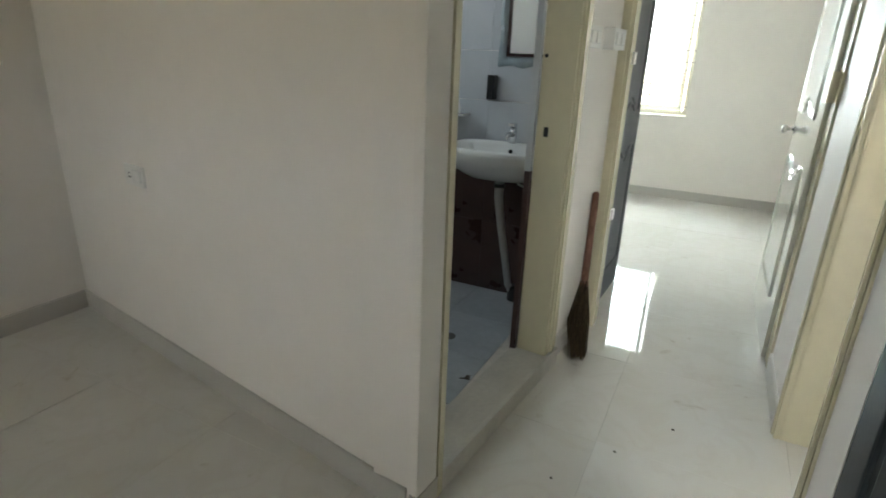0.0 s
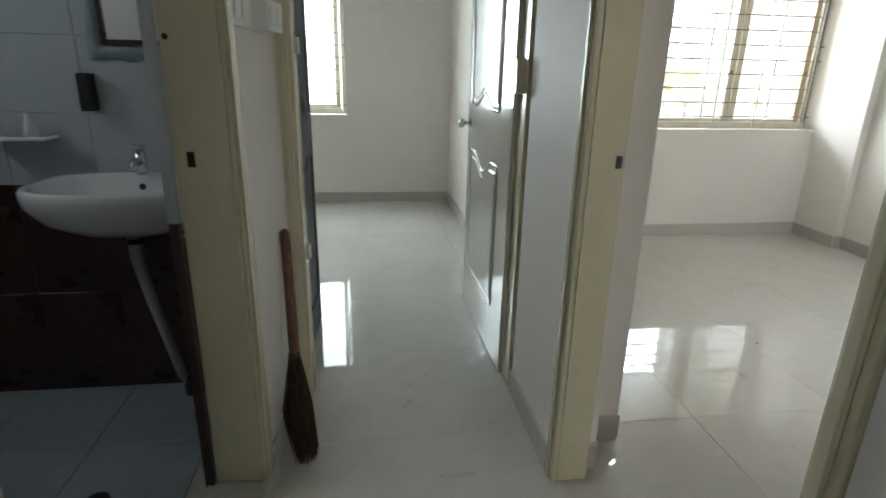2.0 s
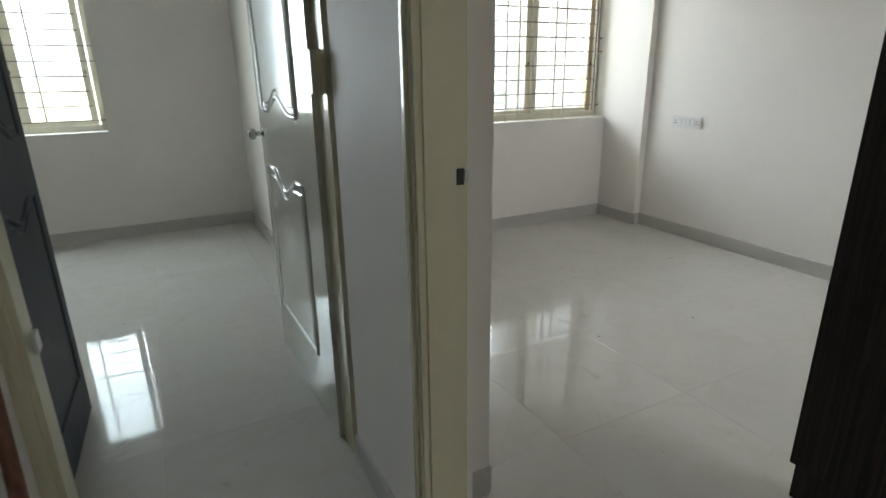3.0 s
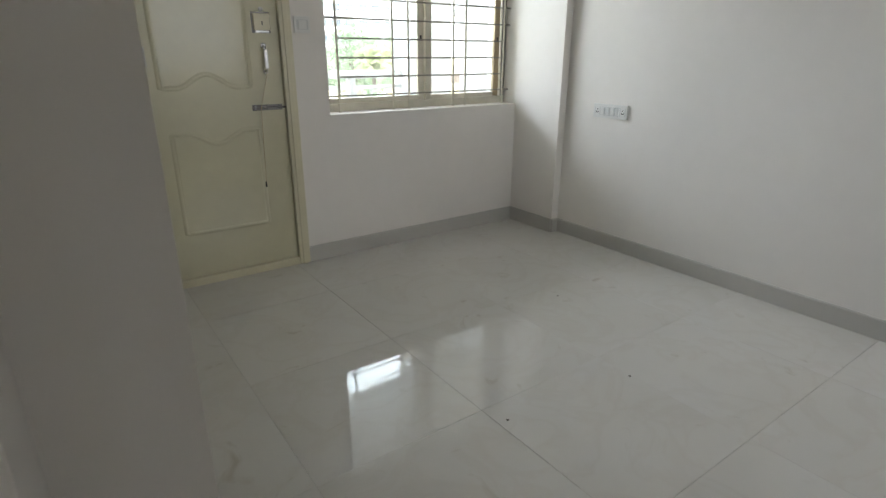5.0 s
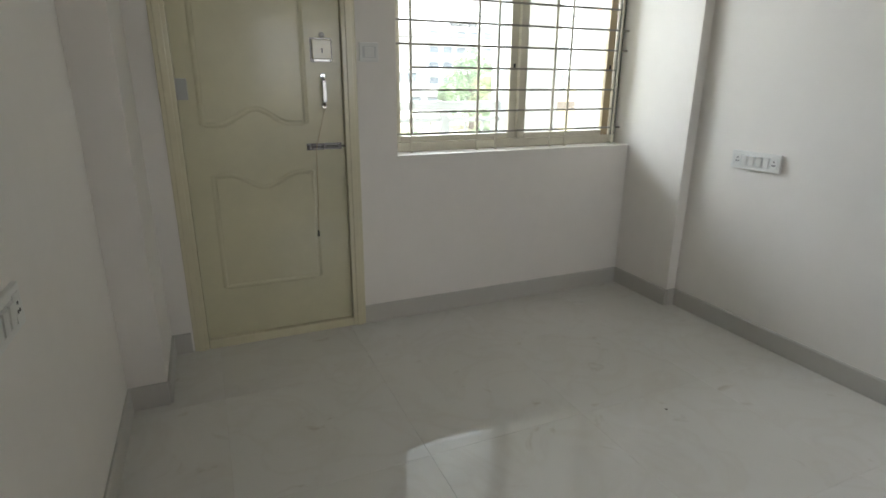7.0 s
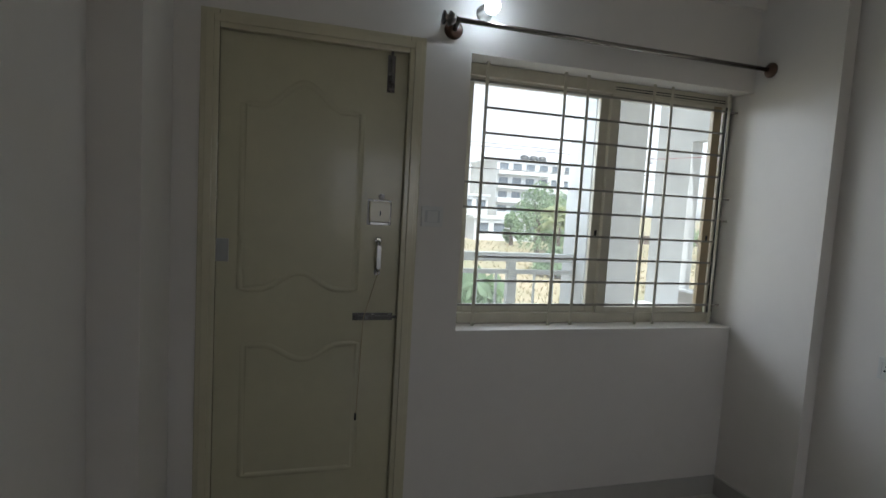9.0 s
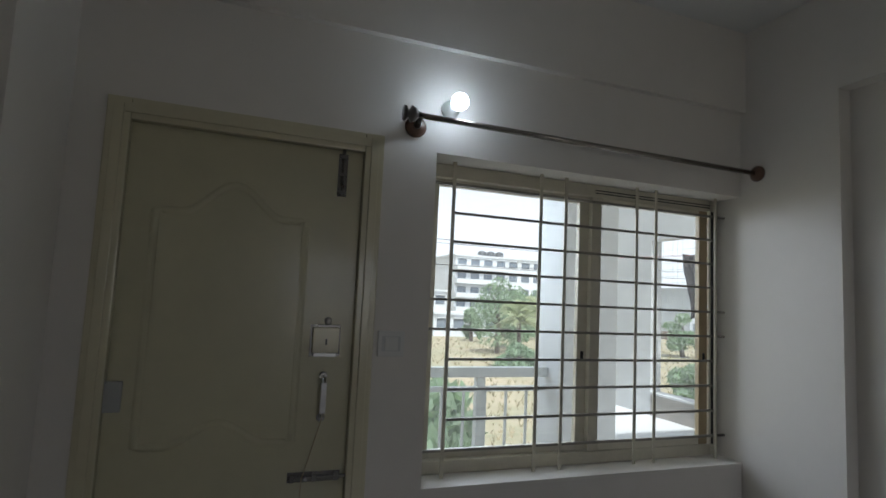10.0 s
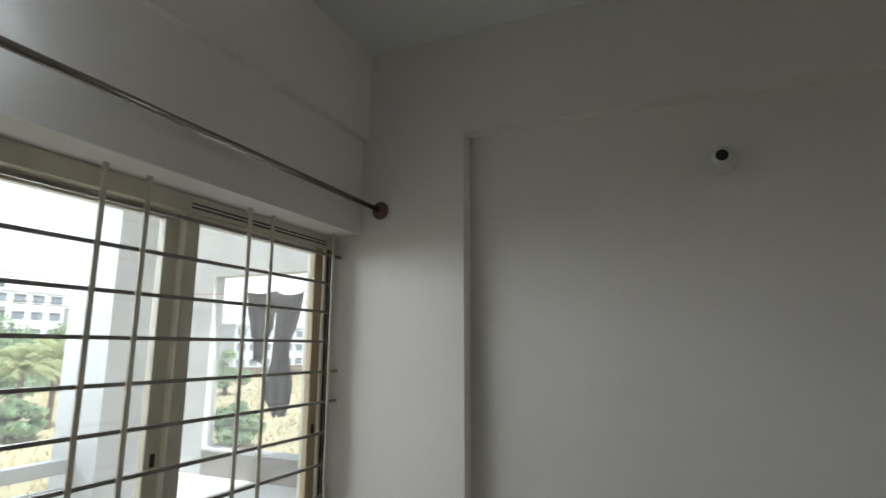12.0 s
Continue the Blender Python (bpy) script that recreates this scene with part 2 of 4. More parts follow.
BULB = glow("lamp_glow", (0.83, 0.945, 1.0), BULB_GLOW)
ROD = surface("bronze_rod_metal", (0.36, 0.33, 0.295), 0.24, metal=1.0, mottle=0.1)
PALETILE = surface("balcony_floor_tile", (0.62, 0.625, 0.63), 0.45, mottle=0.08, scale=1.5)
CONCRETE = surface("balcony_plaster", (0.48, 0.49, 0.50), 0.7, mottle=0.10, scale=2)
# Parapet plaster darkened in its colour for the shade on the inner face.
PARAPET = surface("shaded_parapet_plaster", (0.27, 0.25, 0.225), 0.85, mottle=0.18, scale=2.5)
RAILPAINT = surface("rail_grey_paint", (0.42, 0.44, 0.44), 0.5, mottle=0.08)
CLOTH = surface("dark_cotton", (0.075, 0.066, 0.072), 0.9, mottle=0.25, scale=9, bump=0.3)
DRYGROUND = surface("dry_grass_ground", (0.36, 0.29, 0.205), 0.95, mottle=0.3, scale=0.22, dark=(0.20, 0.215, 0.12), bump=0.3, bump_scale=3)
# Leaf and palm greens are paled so their colour stands in for haze.
LEAF = foliage("hazed_leaves", (0.27, 0.365, 0.25))
PALM = foliage("hazed_palm_leaves", (0.40, 0.43, 0.28))
BARK = surface("bark", (0.13, 0.10, 0.075), 0.9, mottle=0.3, scale=4, bump=0.4)
FACADE = surface("white_facade", (0.62, 0.64, 0.67), 0.8, mottle=0.08, scale=0.3)
FACADEGREY = surface("grey_facade", (0.45, 0.48, 0.52), 0.8, mottle=0.1, scale=0.3)
DARKPANE = surface("far_window_pane", (0.15, 0.18, 0.22), 0.15, mottle=0.1)
TANK = surface("black_water_tank", (0.05, 0.055, 0.06), 0.5, mottle=0.1)
WIRE = surface("wire", (0.05, 0.045, 0.045), 0.6, mottle=0.1)
REDWIRE = surface("red_cord", (0.35, 0.06, 0.05), 0.7, mottle=0.1)
LITTER = surface("dust_crumb", (0.10, 0.085, 0.07), 0.9, mottle=0.2)

# ---- mesh helpers ----


def box(bm, x0, x1, y0, y1, z0, z1):
    vs = [bm.verts.new((x, y, z)) for z in (z0, z1) for x, y in ((x0, y0), (x1, y0), (x1, y1), (x0, y1))]
    for f in ((3, 2, 1, 0), (4, 5, 6, 7), (0, 1, 5, 4), (1, 2, 6, 5), (2, 3, 7, 6), (3, 0, 4, 7)):
        bm.faces.new([vs[i] for i in f])
    return vs


def boxes(*dims):
    bm = bmesh.new()
    for d in dims:
        box(bm, *d)
    return bm


def tube(bm, pts, r, n=10, caps=True):
    """A round bar along a line of points; r is one radius or one for each point."""
    pts = [Vector(p) for p in pts]
    rs = r if isinstance(r, (list, tuple)) else [r] * len(pts)
    rings = []
    for i, p in enumerate(pts):
        d = (pts[min(i + 1, len(pts) - 1)] - pts[max(i - 1, 0)]).normalized()
        up = Vector((0, 0, 1)) if abs(d.z) < 0.9 else Vector((1, 0, 0))
        a = d.cross(up).normalized()
        b = d.cross(a)
        rings.append([bm.verts.new(p + rs[i] * (math.cos(k * math.tau / n) * a + math.sin(k * math.tau / n) * b)) for k in range(n)])
    for u, v in zip(rings, rings[1:]):
        for k in range(n):
            bm.faces.new((u[k], u[(k + 1) % n], v[(k + 1) % n], v[k]))
    if caps:
        bm.faces.new(rings[0][::-1])
        bm.faces.new(rings[-1])
    return bm


def lathe(profile, axis="z", n=24, at=(0, 0, 0)):
    """A turned shape: (radius, height) pairs about an axis through at."""
    bm = bmesh.new()
    rings = []
    for r, h in profile:
        ring = []
        for k in range(n):
            c, s = r * math.cos(k * math.tau / n), r * math.sin(k * math.tau / n)
            p = {"z": (c, s, h), "y": (c, h, s), "x": (h, c, s)}[axis]
            ring.append(bm.verts.new(Vector(p) + Vector(at)))
        rings.append(ring)
    for u, v in zip(rings, rings[1:]):
        for k in range(n):
            bm.faces.new((u[k], u[(k + 1) % n], v[(k + 1) % n], v[k]))
    bm.faces.new(rings[0][::-1])
    bm.faces.new(rings[-1])
    bmesh.ops.recalc_face_normals(bm, faces=bm.faces)
    return bm


def bevelled(bm, w=0.004, seg=2):
    bmesh.ops.bevel(bm, geom=list(bm.edges), offset=w, segments=seg, affect="EDGES", profile=0.7)
    return bm


def mesh_of(name, bm, material, smooth=False):
    bmesh.ops.recalc_face_normals(bm, faces=bm.faces)
    me = bpy.data.meshes.new(name)
    bm.to_mesh(me)
    bm.free()
    me.materials.append(material)
    if smooth:
        for f in me.polygons:
            f.use_smooth = True
    return me


def part(name, bm, material, parent=None, label="", smooth=False):
    ob = new(name, mesh_of(name, bm, material, smooth))
    if parent is not None:
        ob.parent = parent
    if label:
        ob["label"] = label
    return ob


def thing(name, label, category, at=(0, 0, 0), rz=0, group="", kind=""):
    ob = new(name)
    ob.empty_display_size = 0.1
    ob.matrix_world = pose(*at, 0, 0, rz)
    return tagged(ob, label, category, group, kind)


def structure(name, bm, material, label, category="wall"):
    return tagged(part(name, bm, material), label, category, kind="structure")


def wall(name, p0, p1, z0, z1, thick, label, openings=(), material=None):
    """A wall whose face runs from p0 to p1; its thickness lies to the left of that way. Openings: (from, to, bottom, top) along it."""
    p0, p1 = Vector((*p0, 0)), Vector((*p1, 0))
    length = (p1 - p0).length
    bm = bmesh.new()
    cuts = sorted({0.0, length, *(o[0] for o in openings), *(o[1] for o in openings)})
    for a, b in zip(cuts, cuts[1:]):
        holes = sorted((o[2], o[3]) for o in openings if o[0] <= a + 1e-6 and o[1] >= b - 1e-6)
        lo = z0
        for h0, h1 in holes + [(z1, z1)]:
            if h0 - lo > 1e-4:
                box(bm, a, b, 0, thick, lo, h0)
            lo = h1
    ang = math.atan2((p1 - p0).y, (p1 - p0).x)
    bmesh.ops.transform(bm, matrix=Matrix.Translation(p0) @ Matrix.Rotation(ang, 4, "Z"), verts=bm.verts)
    return structure(name, bm, material or PAINT, label)


def skirting(p0, p1, label="grey tile skirting along the painted wall", h=0.10, d=0.011):
    """A skirting board on the right-hand side of the way from p0 to p1, with a rounded top."""
    p0, p1 = Vector((*p0, 0)), Vector((*p1, 0))
    length, ang = (p1 - p0).length, math.atan2((p1 - p0).y, (p1 - p0).x)
    bm = bmesh.new()
    prof = [(0.0, 0.0), (-d, 0.0), (-d, h - 0.006), (-d + 0.004, h), (0.0, h)]
    a = [bm.verts.new((0, y, z)) for y, z in prof]
    b = [bm.verts.new((length, y, z)) for y, z in prof]
    bm.faces.new(a[::-1])
    bm.faces.new(b)
    for i in range(5):
        bm.faces.new((a[i], a[(i + 1) % 5], b[(i + 1) % 5], b[i]))
    bmesh.ops.transform(bm, matrix=Matrix.Translation(p0) @ Matrix.Rotation(ang, 4, "Z"), verts=bm.verts)
    return structure("baseboard", bm, SKIRT, label, "skirting")


# ---- the large structure ----
CEILING = 2.88
FAR, OUT = 5.48, 5.72          # living room's window wall, inside and outside
structure("ground", boxes((-400, 500, -300, 900, -3.6, -3.4)), DRYGROUND, "dry grassy open ground outside the flat", "ground")
floor = structure("floor", boxes((-2.9, 4.5, -2.2, 7.2, -0.2, -0.003)), GROUT, "cream polished vitrified tile floor with thin joints", "floor")
structure("ceiling", boxes((-2.9, 4.5, -2.2, 7.2, CEILING, CEILING + 0.15)), CEIL, "plain white painted ceiling slab", "ceiling")

# living room
wall("wall_window", (1.20, FAR), (4.40, FAR), 0, CEILING, 0.24, "off-white painted wall with a barred window and the entrance door",
     [(0.34, 1.18, -0.01, 2.12), (1.40, 2.905, 0.90, 2.10)])
structure("beam_window", boxes((1.20, 4.105, FAR - 0.03, FAR, 2.495, CEILING)), PAINT, "painted beam standing proud above the window", "beam")
wall("wall_living_right", (4.17, FAR), (4.17, -0.6), 0, CEILING, 0.2, "off-white painted side wall of the living room")
structure("pilaster_right", boxes((4.105, 4.17, 5.03, FAR, 0, 2.465)), PAINT, "painted column standing proud in the room corner", "column")
structure("beam_right", boxes((4.105, 4.17, 0.0, FAR, 2.465, CEILING)), PAINT, "painted beam over the shallow recess", "beam")
structure("pilaster_left", boxes((1.30, 1.447, 5.03, FAR, 0, CEILING)), PAINT, "painted column beside the entrance door", "column")
wall("wall_partition", (1.19, 3.32), (1.19, 6.86), 0, CEILING, -0.115, "painted partition between bedroom and living room")
bm = boxes((0.985, 1.19, 2.90, 3.26, 0, CEILING))
for v in box(bm, 1.19, 1.348, 2.90, 3.565, 0, CEILING):
    if v.co.x > 1.2 and v.co.y < 3.0:
        v.co.x = 1.274
structure("column_passage", bm, PAINT, "painted column between passage and living room", "column")
structure("wall_passage_right", boxes((0.96, 1.13, 2.757, 2.90, 0, CEILING), (0.96, 0.985, 2.90, 3.26, 0, CEILING)), PAINT, "short painted wall of the passage", "wall")
# Unseen back wall, its opening added for the fill lamp.
wall("wall_living_back", (4.4, -0.40), (1.06, -0.40), 0, CEILING, 0.15, "plain painted back wall of the living room", [(0.55, 1.85, 0.9, 2.1)])

# hall
HK, HB = (-0.10, 1.67), (0.06, 3.32)
wall("wall_hall_front", (-2.40, 2.070), HK, 0, CEILING, 0.12, "off-white painted hall wall with a switch plate")
wall("wall_hall_left", (-2.40, -2.1), (-2.40, 2.070), 0, CEILING, 0.15, "off-white painted hall side wall")
# The opening in this unseen wall is added for the hall fill lamp.
wall("wall_hall_back", (0.95, -1.9), (-2.8, -1.9), 0, CEILING, 0.15, "plain painted hall back wall", [(1.70, 2.40, 1.0, 1.72)])
wall("wall_hall_right", (0.87, 1.585), (0.87, -2.0), 0, CEILING, 0.12, "painted hall wall beside the living room door")
structure("wall_door_return", boxes((0.856, 0.970, 1.505, 1.653, 0, CEILING)), PAINT, "narrow painted wall return beside the living room door", "wall")
structure("lintel_living_door", boxes((0.95, 1.13, 1.55, 2.80, 2.14, CEILING)), PAINT, "painted wall above the living room door", "wall")

# Unseen slabs added to block direct sun at the two back openings.
structure("sunshade", boxes((-2.7, 0.2, -3.4, -2.06, 2.2, 2.3), (2.0, 4.4, -1.9, -0.56, 2.2, 2.3)), PAINT, "unseen concrete sunshade added to keep sun out of the back openings", "sunshade")

# passage left wall with the bathroom door
wall("wall_passage_left", HK, HB, 0, CEILING, 0.14, "painted passage wall with the bathroom door", [(0.10, 1.15, -0.01, 2.12)])

# bedroom
wall("wall_bedroom_front", (-0.02, 3.30), (1.19, 3.30), 0, CEILING, 0.08, "painted wall with the bedroom door", [(0.08, 1.02, -0.01, 2.12)])
wall("wall_bedroom_bath", (-2.6, 3.45), (0.0, 3.45), 0, CEILING, 0.08, "plain painted wall between bathroom and bedroom")
structure("wall_passage_end", boxes((-0.125, -0.022, 3.30, 3.449, 0, CEILING)), PAINT, "short painted wall end by the bedroom door", "wall")
wall("wall_bedroom_far", (-2.75, 6.86), (1.29, 6.86), 0, CEILING, 0.24, "off-white bedroom wall with a barred window", [(1.75, 2.91, 0.88, 2.10)])
wall("wall_bedroom_left", (-2.6, 3.3), (-2.6, 6.9), 0, CEILING, 0.15, "plain painted bedroom side wall")

# bathroom
wall("wall_bathroom_left", (-1.85, 2.10), (-1.85, 3.45), 0, CEILING, 0.12, "bathroom side wall with an added high opening for fill light", [(0.35, 0.85, 1.75, 2.15)])
structure("bathroom_floor_bed", boxes((-1.80, -0.16, 2.14, 3.44, -0.003, 0.008)), GROUT, "grey tiled bathroom floor", "floor")

for a, b in (((2.385, FAR), (4.105, FAR)), ((4.105, FAR), (4.105, 5.03)), ((4.105, 5.03), (4.17, 5.03)), ((4.17, 5.03), (4.17, -0.39)),
             ((1.447, FAR), (1.53, FAR)), ((1.447, 5.03), (1.447, FAR)), ((1.305, 5.03), (1.447, 5.03)), ((1.305, 3.565), (1.305, 5.03)), ((1.348, 3.565), (1.305, 3.565)),
             ((1.274, 2.90), (1.348, 3.565)), ((1.13, 2.90), (1.274, 2.90)), ((1.13, 2.757), (1.13, 2.90)), ((1.09, 2.757), (1.13, 2.757)),
             ((0.96, 3.26), (0.96, 2.757)), ((-2.40, -1.9), (-2.40, 2.070)), ((-2.40, 2.070), (-0.107, 1.671)), ((0.87, 1.585), (0.87, -1.9)),
             ((-2.6, 6.86), (1.19, 6.86)), ((1.19, 6.86), (1.19, 3.38)), ((-2.6, 3.4), (-2.6, 6.86))):
    skirting(a, b)

# ---- doors and windows ----


def frame_bars(parent, w, h, face=0.06, depth=0.12, name="jamb", sill=False):
    """A door frame in local x (width) and z, from y = 0 back to depth, with a stepped moulding on the front."""
    for nm, x0, x1 in (("jamb", 0, face), ("jamb", w - face, w)):
        part(nm, bevelled(boxes((x0, x1, 0, depth, 0, h)), 0.004), CREAM, parent)
        xm = (x0 + x1) / 2
        part("moulding", bevelled(boxes((xm - face * 0.22, xm + face * 0.22, -0.009, -0.0005, 0, h - face * 0.3)), 0.003), CREAM, parent)
    part("head", bevelled(boxes((face + 0.001, w - face - 0.001, 0, depth, h - face, h)), 0.004), CREAM, parent)
    part("moulding", bevelled(boxes((face * 0.75, w - face * 0.75, -0.009, -0.0005, h - face * 0.72, h - face * 0.28)), 0.003), CREAM, parent)
    if sill:
        part("sill", bevelled(boxes((face + 0.001, w - face - 0.001, 0.0, depth, 0.0, 0.045)), 0.004), CREAM, parent)


def panel_line(x0, x1, z0, z1, top=0.0, bottom=0.0, n=22):
    """Outline of a door panel, the top and bottom edges swelling up or down in the middle."""
    def wave(u):
        u = min(1, max(0, (u - 0.16) / 0.68))
        return 0.5 - 0.5 * math.cos(u * math.tau)
    pts = [(x0 + (x1 - x0) * i / n, z0 + bottom * wave(i / n)) for i in range(n + 1)]
    pts += [(x1 - (x1 - x0) * i / n, z1 + top * wave(1 - i / n)) for i in range(n + 1)]
    return pts


def moulding_loop(pts, y, side, r=0.011, proud=0.009):
    """A half-round moulding round a closed outline on a door's face."""
    bm = bmesh.new()
    n = len(pts)
    c = Vector((sum(p[0] for p in pts) / n, sum(p[1] for p in pts) / n))
    rings = []
    for i, p in enumerate(pts):
        a, b = Vector(pts[i - 1]), Vector(pts[(i + 1) % n])
        d = (b - a).normalized()
        nn = Vector((d.y, -d.x))
        ring = []
        for k in range(5):
            w = (k - 2) / 2
            ring.append(bm.verts.new((p[0] + nn.x * r * w, y + side * (proud * math.cos(w * math.pi / 2) - 0.001), p[1] + nn.y * r * w)))
        rings.append(ring)
    for i in range(n):
        u, v = rings[i], rings[(i + 1) % n]
        for k in range(4):
            bm.faces.new((u[k], u[k + 1], v[k + 1], v[k]))
    return bm


def raised_field(pts, y, side, inset=0.03, proud=0.004):
    """The slightly raised field inside a moulding."""
    bm = bmesh.new()
    cx, cz = sum(p[0] for p in pts) / len(pts), sum(p[1] for p in pts) / len(pts)
    x0, x1 = min(p[0] for p in pts), max(p[0] for p in pts)
    z0, z1 = min(p[1] for p in pts), max(p[1] for p in pts)
    fx, fz = 1 - 2 * inset / (x1 - x0), 1 - 2 * inset / (z1 - z0)
    rim = [bm.verts.new((cx + (p[0] - cx) * fx, y + side * 0.0002, cz + (p[1] - cz) * fz)) for p in pts]
    fx, fz = fx - 0.05, fz - 0.02
    top = [bm.verts.new((cx + (p[0] - cx) * fx, y + side * proud, cz + (p[1] - cz) * fz)) for p in pts]
    for i in range(len(pts)):
        j = (i + 1) % len(pts)
        bm.faces.new((rim[i], rim[j], top[j], top[i]))
    bm.faces.new(top)
    return bm


def panel_leaf(parent, w, h, t, material, panels, z0=0.008, both=True):
    """A moulded panel door leaf in local x, z with its front at y = 0."""
    leaf = part("leaf", bevelled(boxes((0, w, 0, t, z0, h)), 0.003), material, parent)
    for pts in panels:
        for y, side in ((0, -1), (t, 1))[:2 if both else 1]:
            part("panel_moulding", moulding_loop(pts, y, side), material, leaf, smooth=True)
            part("panel_field", raised_field(pts, y, side), material, leaf)
    return leaf


def knob(parent, x, z, y=0, side=-1):
    prof = [(0.026, 0), (0.027, 0.004), (0.012, 0.008), (0.010, 0.03), (0.022, 0.038), (0.027, 0.05), (0.024, 0.062), (0.010, 0.067)]
    part("knob", lathe([(r, y + side * q) for r, q in prof], "y", 20, (x, 0, z)), CHROME, parent, "round chrome door knob", smooth=True)


# entrance door: frame flush with the wall, leaf set back
d = thing("door_1", "closed cream enamelled panel entrance door with bolts and latch", "door", (1.54, FAR - 0.012, 0), kind="structure")
frame_bars(d, 0.858, 2.13, 0.066, 0.16, sill=True)
LW = 0.722
main_panels = [panel_line(0.095, LW - 0.17, 1.076, 1.80, 0.10, 0.068), panel_line(0.115, LW - 0.15, 0.30, 0.845, -0.062, 0.0)]
leaf = part("leaf", bevelled(boxes((0.067, 0.791, 0.030, 0.066, 0.046, 2.063)), 0.002), DOORCREAM, d)
for pts in main_panels:
    pts = [(x + 0.059, z) for x, z in pts]
    part("panel_moulding", moulding_loop(pts, 0.030, -1, 0.014, 0.006), DOORCREAM, leaf, smooth=True)
for x0, x1 in ((0.052, 0.086), (0.772, 0.806)):
    part("door_stop", boxes((x0, x1, 0.067, 0.095, 0.046, 2.062)), CREAM, d)
part("door_stop", boxes((0.0865, 0.7715, 0.067, 0.095, 2.03, 2.075)), CREAM, d)
part("door_stop", boxes((0.0865, 0.7715, 0.067, 0.095, 0.030, 0.065)), CREAM, d)

lf = 0.030
lock = part("rim_lock", bevelled(boxes((0.655, 0.742, lf - 0.022, lf, 1.365, 1.450)), 0.004), CREAM, leaf, "cream enamelled steel rim lock case")
part("lock_rose", lathe([(0.013, lf), (0.013, lf - 0.004), (0.007, lf - 0.008)], "y", 18, (0.705, 0, 1.470)), STEEL, lock, smooth=True)
part("lock_back_plate", bevelled(boxes((0.648, 0.749, lf - 0.003, lf, 1.352, 1.458)), 0.001), DARKSTEEL, lock)
part("keyhole", bevelled(boxes((0.697, 0.703, lf - 0.0235, lf - 0.021, 1.392, 1.412)), 0.001), BLACK, lock)
part("lock_tongue", bevelled(boxes((0.660, 0.735, lf - 0.018, lf, 1.352, 1.3645)), 0.002), STEEL, lock)
pull = part("pull_handle", tube(bmesh.new(), [(0.70, lf, 1.285), (0.70, lf - 0.022, 1.278), (0.70, lf - 0.026, 1.26), (0.70, lf - 0.026, 1.18), (0.70, lf - 0.022, 1.162), (0.70, lf, 1.155)], 0.008), CHROME, leaf, "chrome pull handle", smooth=True)
part("grip", bevelled(boxes((0.690, 0.710, lf - 0.037, lf - 0.029, 1.17, 1.27)), 0.003), STEEL, pull, "flat bright handle grip")
part("rosette", lathe([(0.014, lf), (0.014, lf - 0.004), (0.009, lf - 0.006)], "y", 16, (0.70, 0, 1.288)), CHROME, pull)
part("rosette", lathe([(0.014, lf), (0.014, lf - 0.004), (0.009, lf - 0.006)], "y", 16, (0.70, 0, 1.152)), CHROME, pull)


def tower_bolt(parent, x, z, length, vertical, material=STEEL):
    plate = boxes((-length / 2, length / 2, lf - 0.003, lf, -0.016, 0.016))
    rod = tube(bmesh.new(), [(-length / 2, lf - 0.011, 0), (length / 2 + 0.02, lf - 0.011, 0)], 0.006)
    guards = bmesh.new()
    for k in (-0.42, 0.0, 0.42):
        box(guards, k * length - 0.006, k * length + 0.006, lf - 0.019, lf - 0.003, -0.012, 0.012)
    lever = tube(bmesh.new(), [(-0.18 * length, lf - 0.011, 0), (-0.18 * length, lf - 0.036, 0.004)], 0.005)
    m = Matrix.Translation((x, 0, z)) @ (Matrix.Rotation(-math.pi / 2, 4, "Y") if vertical else Matrix.Identity(4))
    body = None
    for nm, bm in (("bolt_plate", plate), ("bolt_rod", rod), ("bolt_guard", guards), ("bolt_lever", lever)):
        bmesh.ops.transform(bm, matrix=m, verts=bm.verts)
        ob = part(nm, bm, DARKSTEEL if nm == "bolt_plate" else material, body or parent, "steel tower bolt" if body is None else "")
        body = body or ob


tower_bolt(leaf, 0.690, 0.962, 0.17, False, DARKSTEEL)
tower_bolt(leaf, 0.722, 1.975, 0.15, True, DARKSTEEL)
part("cord", tube(bmesh.new(), [(0.70, lf - 0.03, 1.155), (0.665, lf - 0.022, 1.02), (0.648, lf - 0.024, 0.96), (0.643, lf - 0.014, 0.75), (0.637, lf - 0.012, 0.56), (0.634, lf - 0.014, 0.52)], 0.0016, 6), SASHBROWN, leaf, "thin hanging pull cord")
part("cord_end", tube(bmesh.new(), [(0.634, lf - 0.014, 0.545), (0.634, lf - 0.014, 0.515)], 0.0045, 8), BLACK, leaf)
part("door_stop_plate", bevelled(boxes((0.062, 0.112, lf - 0.014, lf, 1.185, 1.275)), 0.003), GREYPLASTIC, leaf, "grey painted metal plate")

# living room door: frame in the passage wall, dark leaf folded back against the hall wall
d = thing("door_2", "cream enamelled door frame with a slate grey panel door folded back", "door", (0.958, 2.753, 0), -95.6, kind="structure")
frame_bars(d, 1.10, 2.13, 0.045, 0.125)
part("strike_plate", bevelled(boxes((0.0455, 0.0470, 0.099, 0.116, 1.071, 1.107)), 0.0005), BLACK, d, "dark strike hole")
part("latch_keeper", bevelled(boxes((0.0455, 0.051, 0.117, 0.1245, 1.077, 1.103)), 0.002), STEEL, d)
part("door_stop", bevelled(boxes((0.0455, 0.0485, 0.0, 0.078, 0.0, 2.08)), 0.001), CREAM, d)
part("bead", bevelled(boxes((0.0488, 0.058, 0.003, 0.016, 0.0, 2.08)), 0.003), CREAM, d)
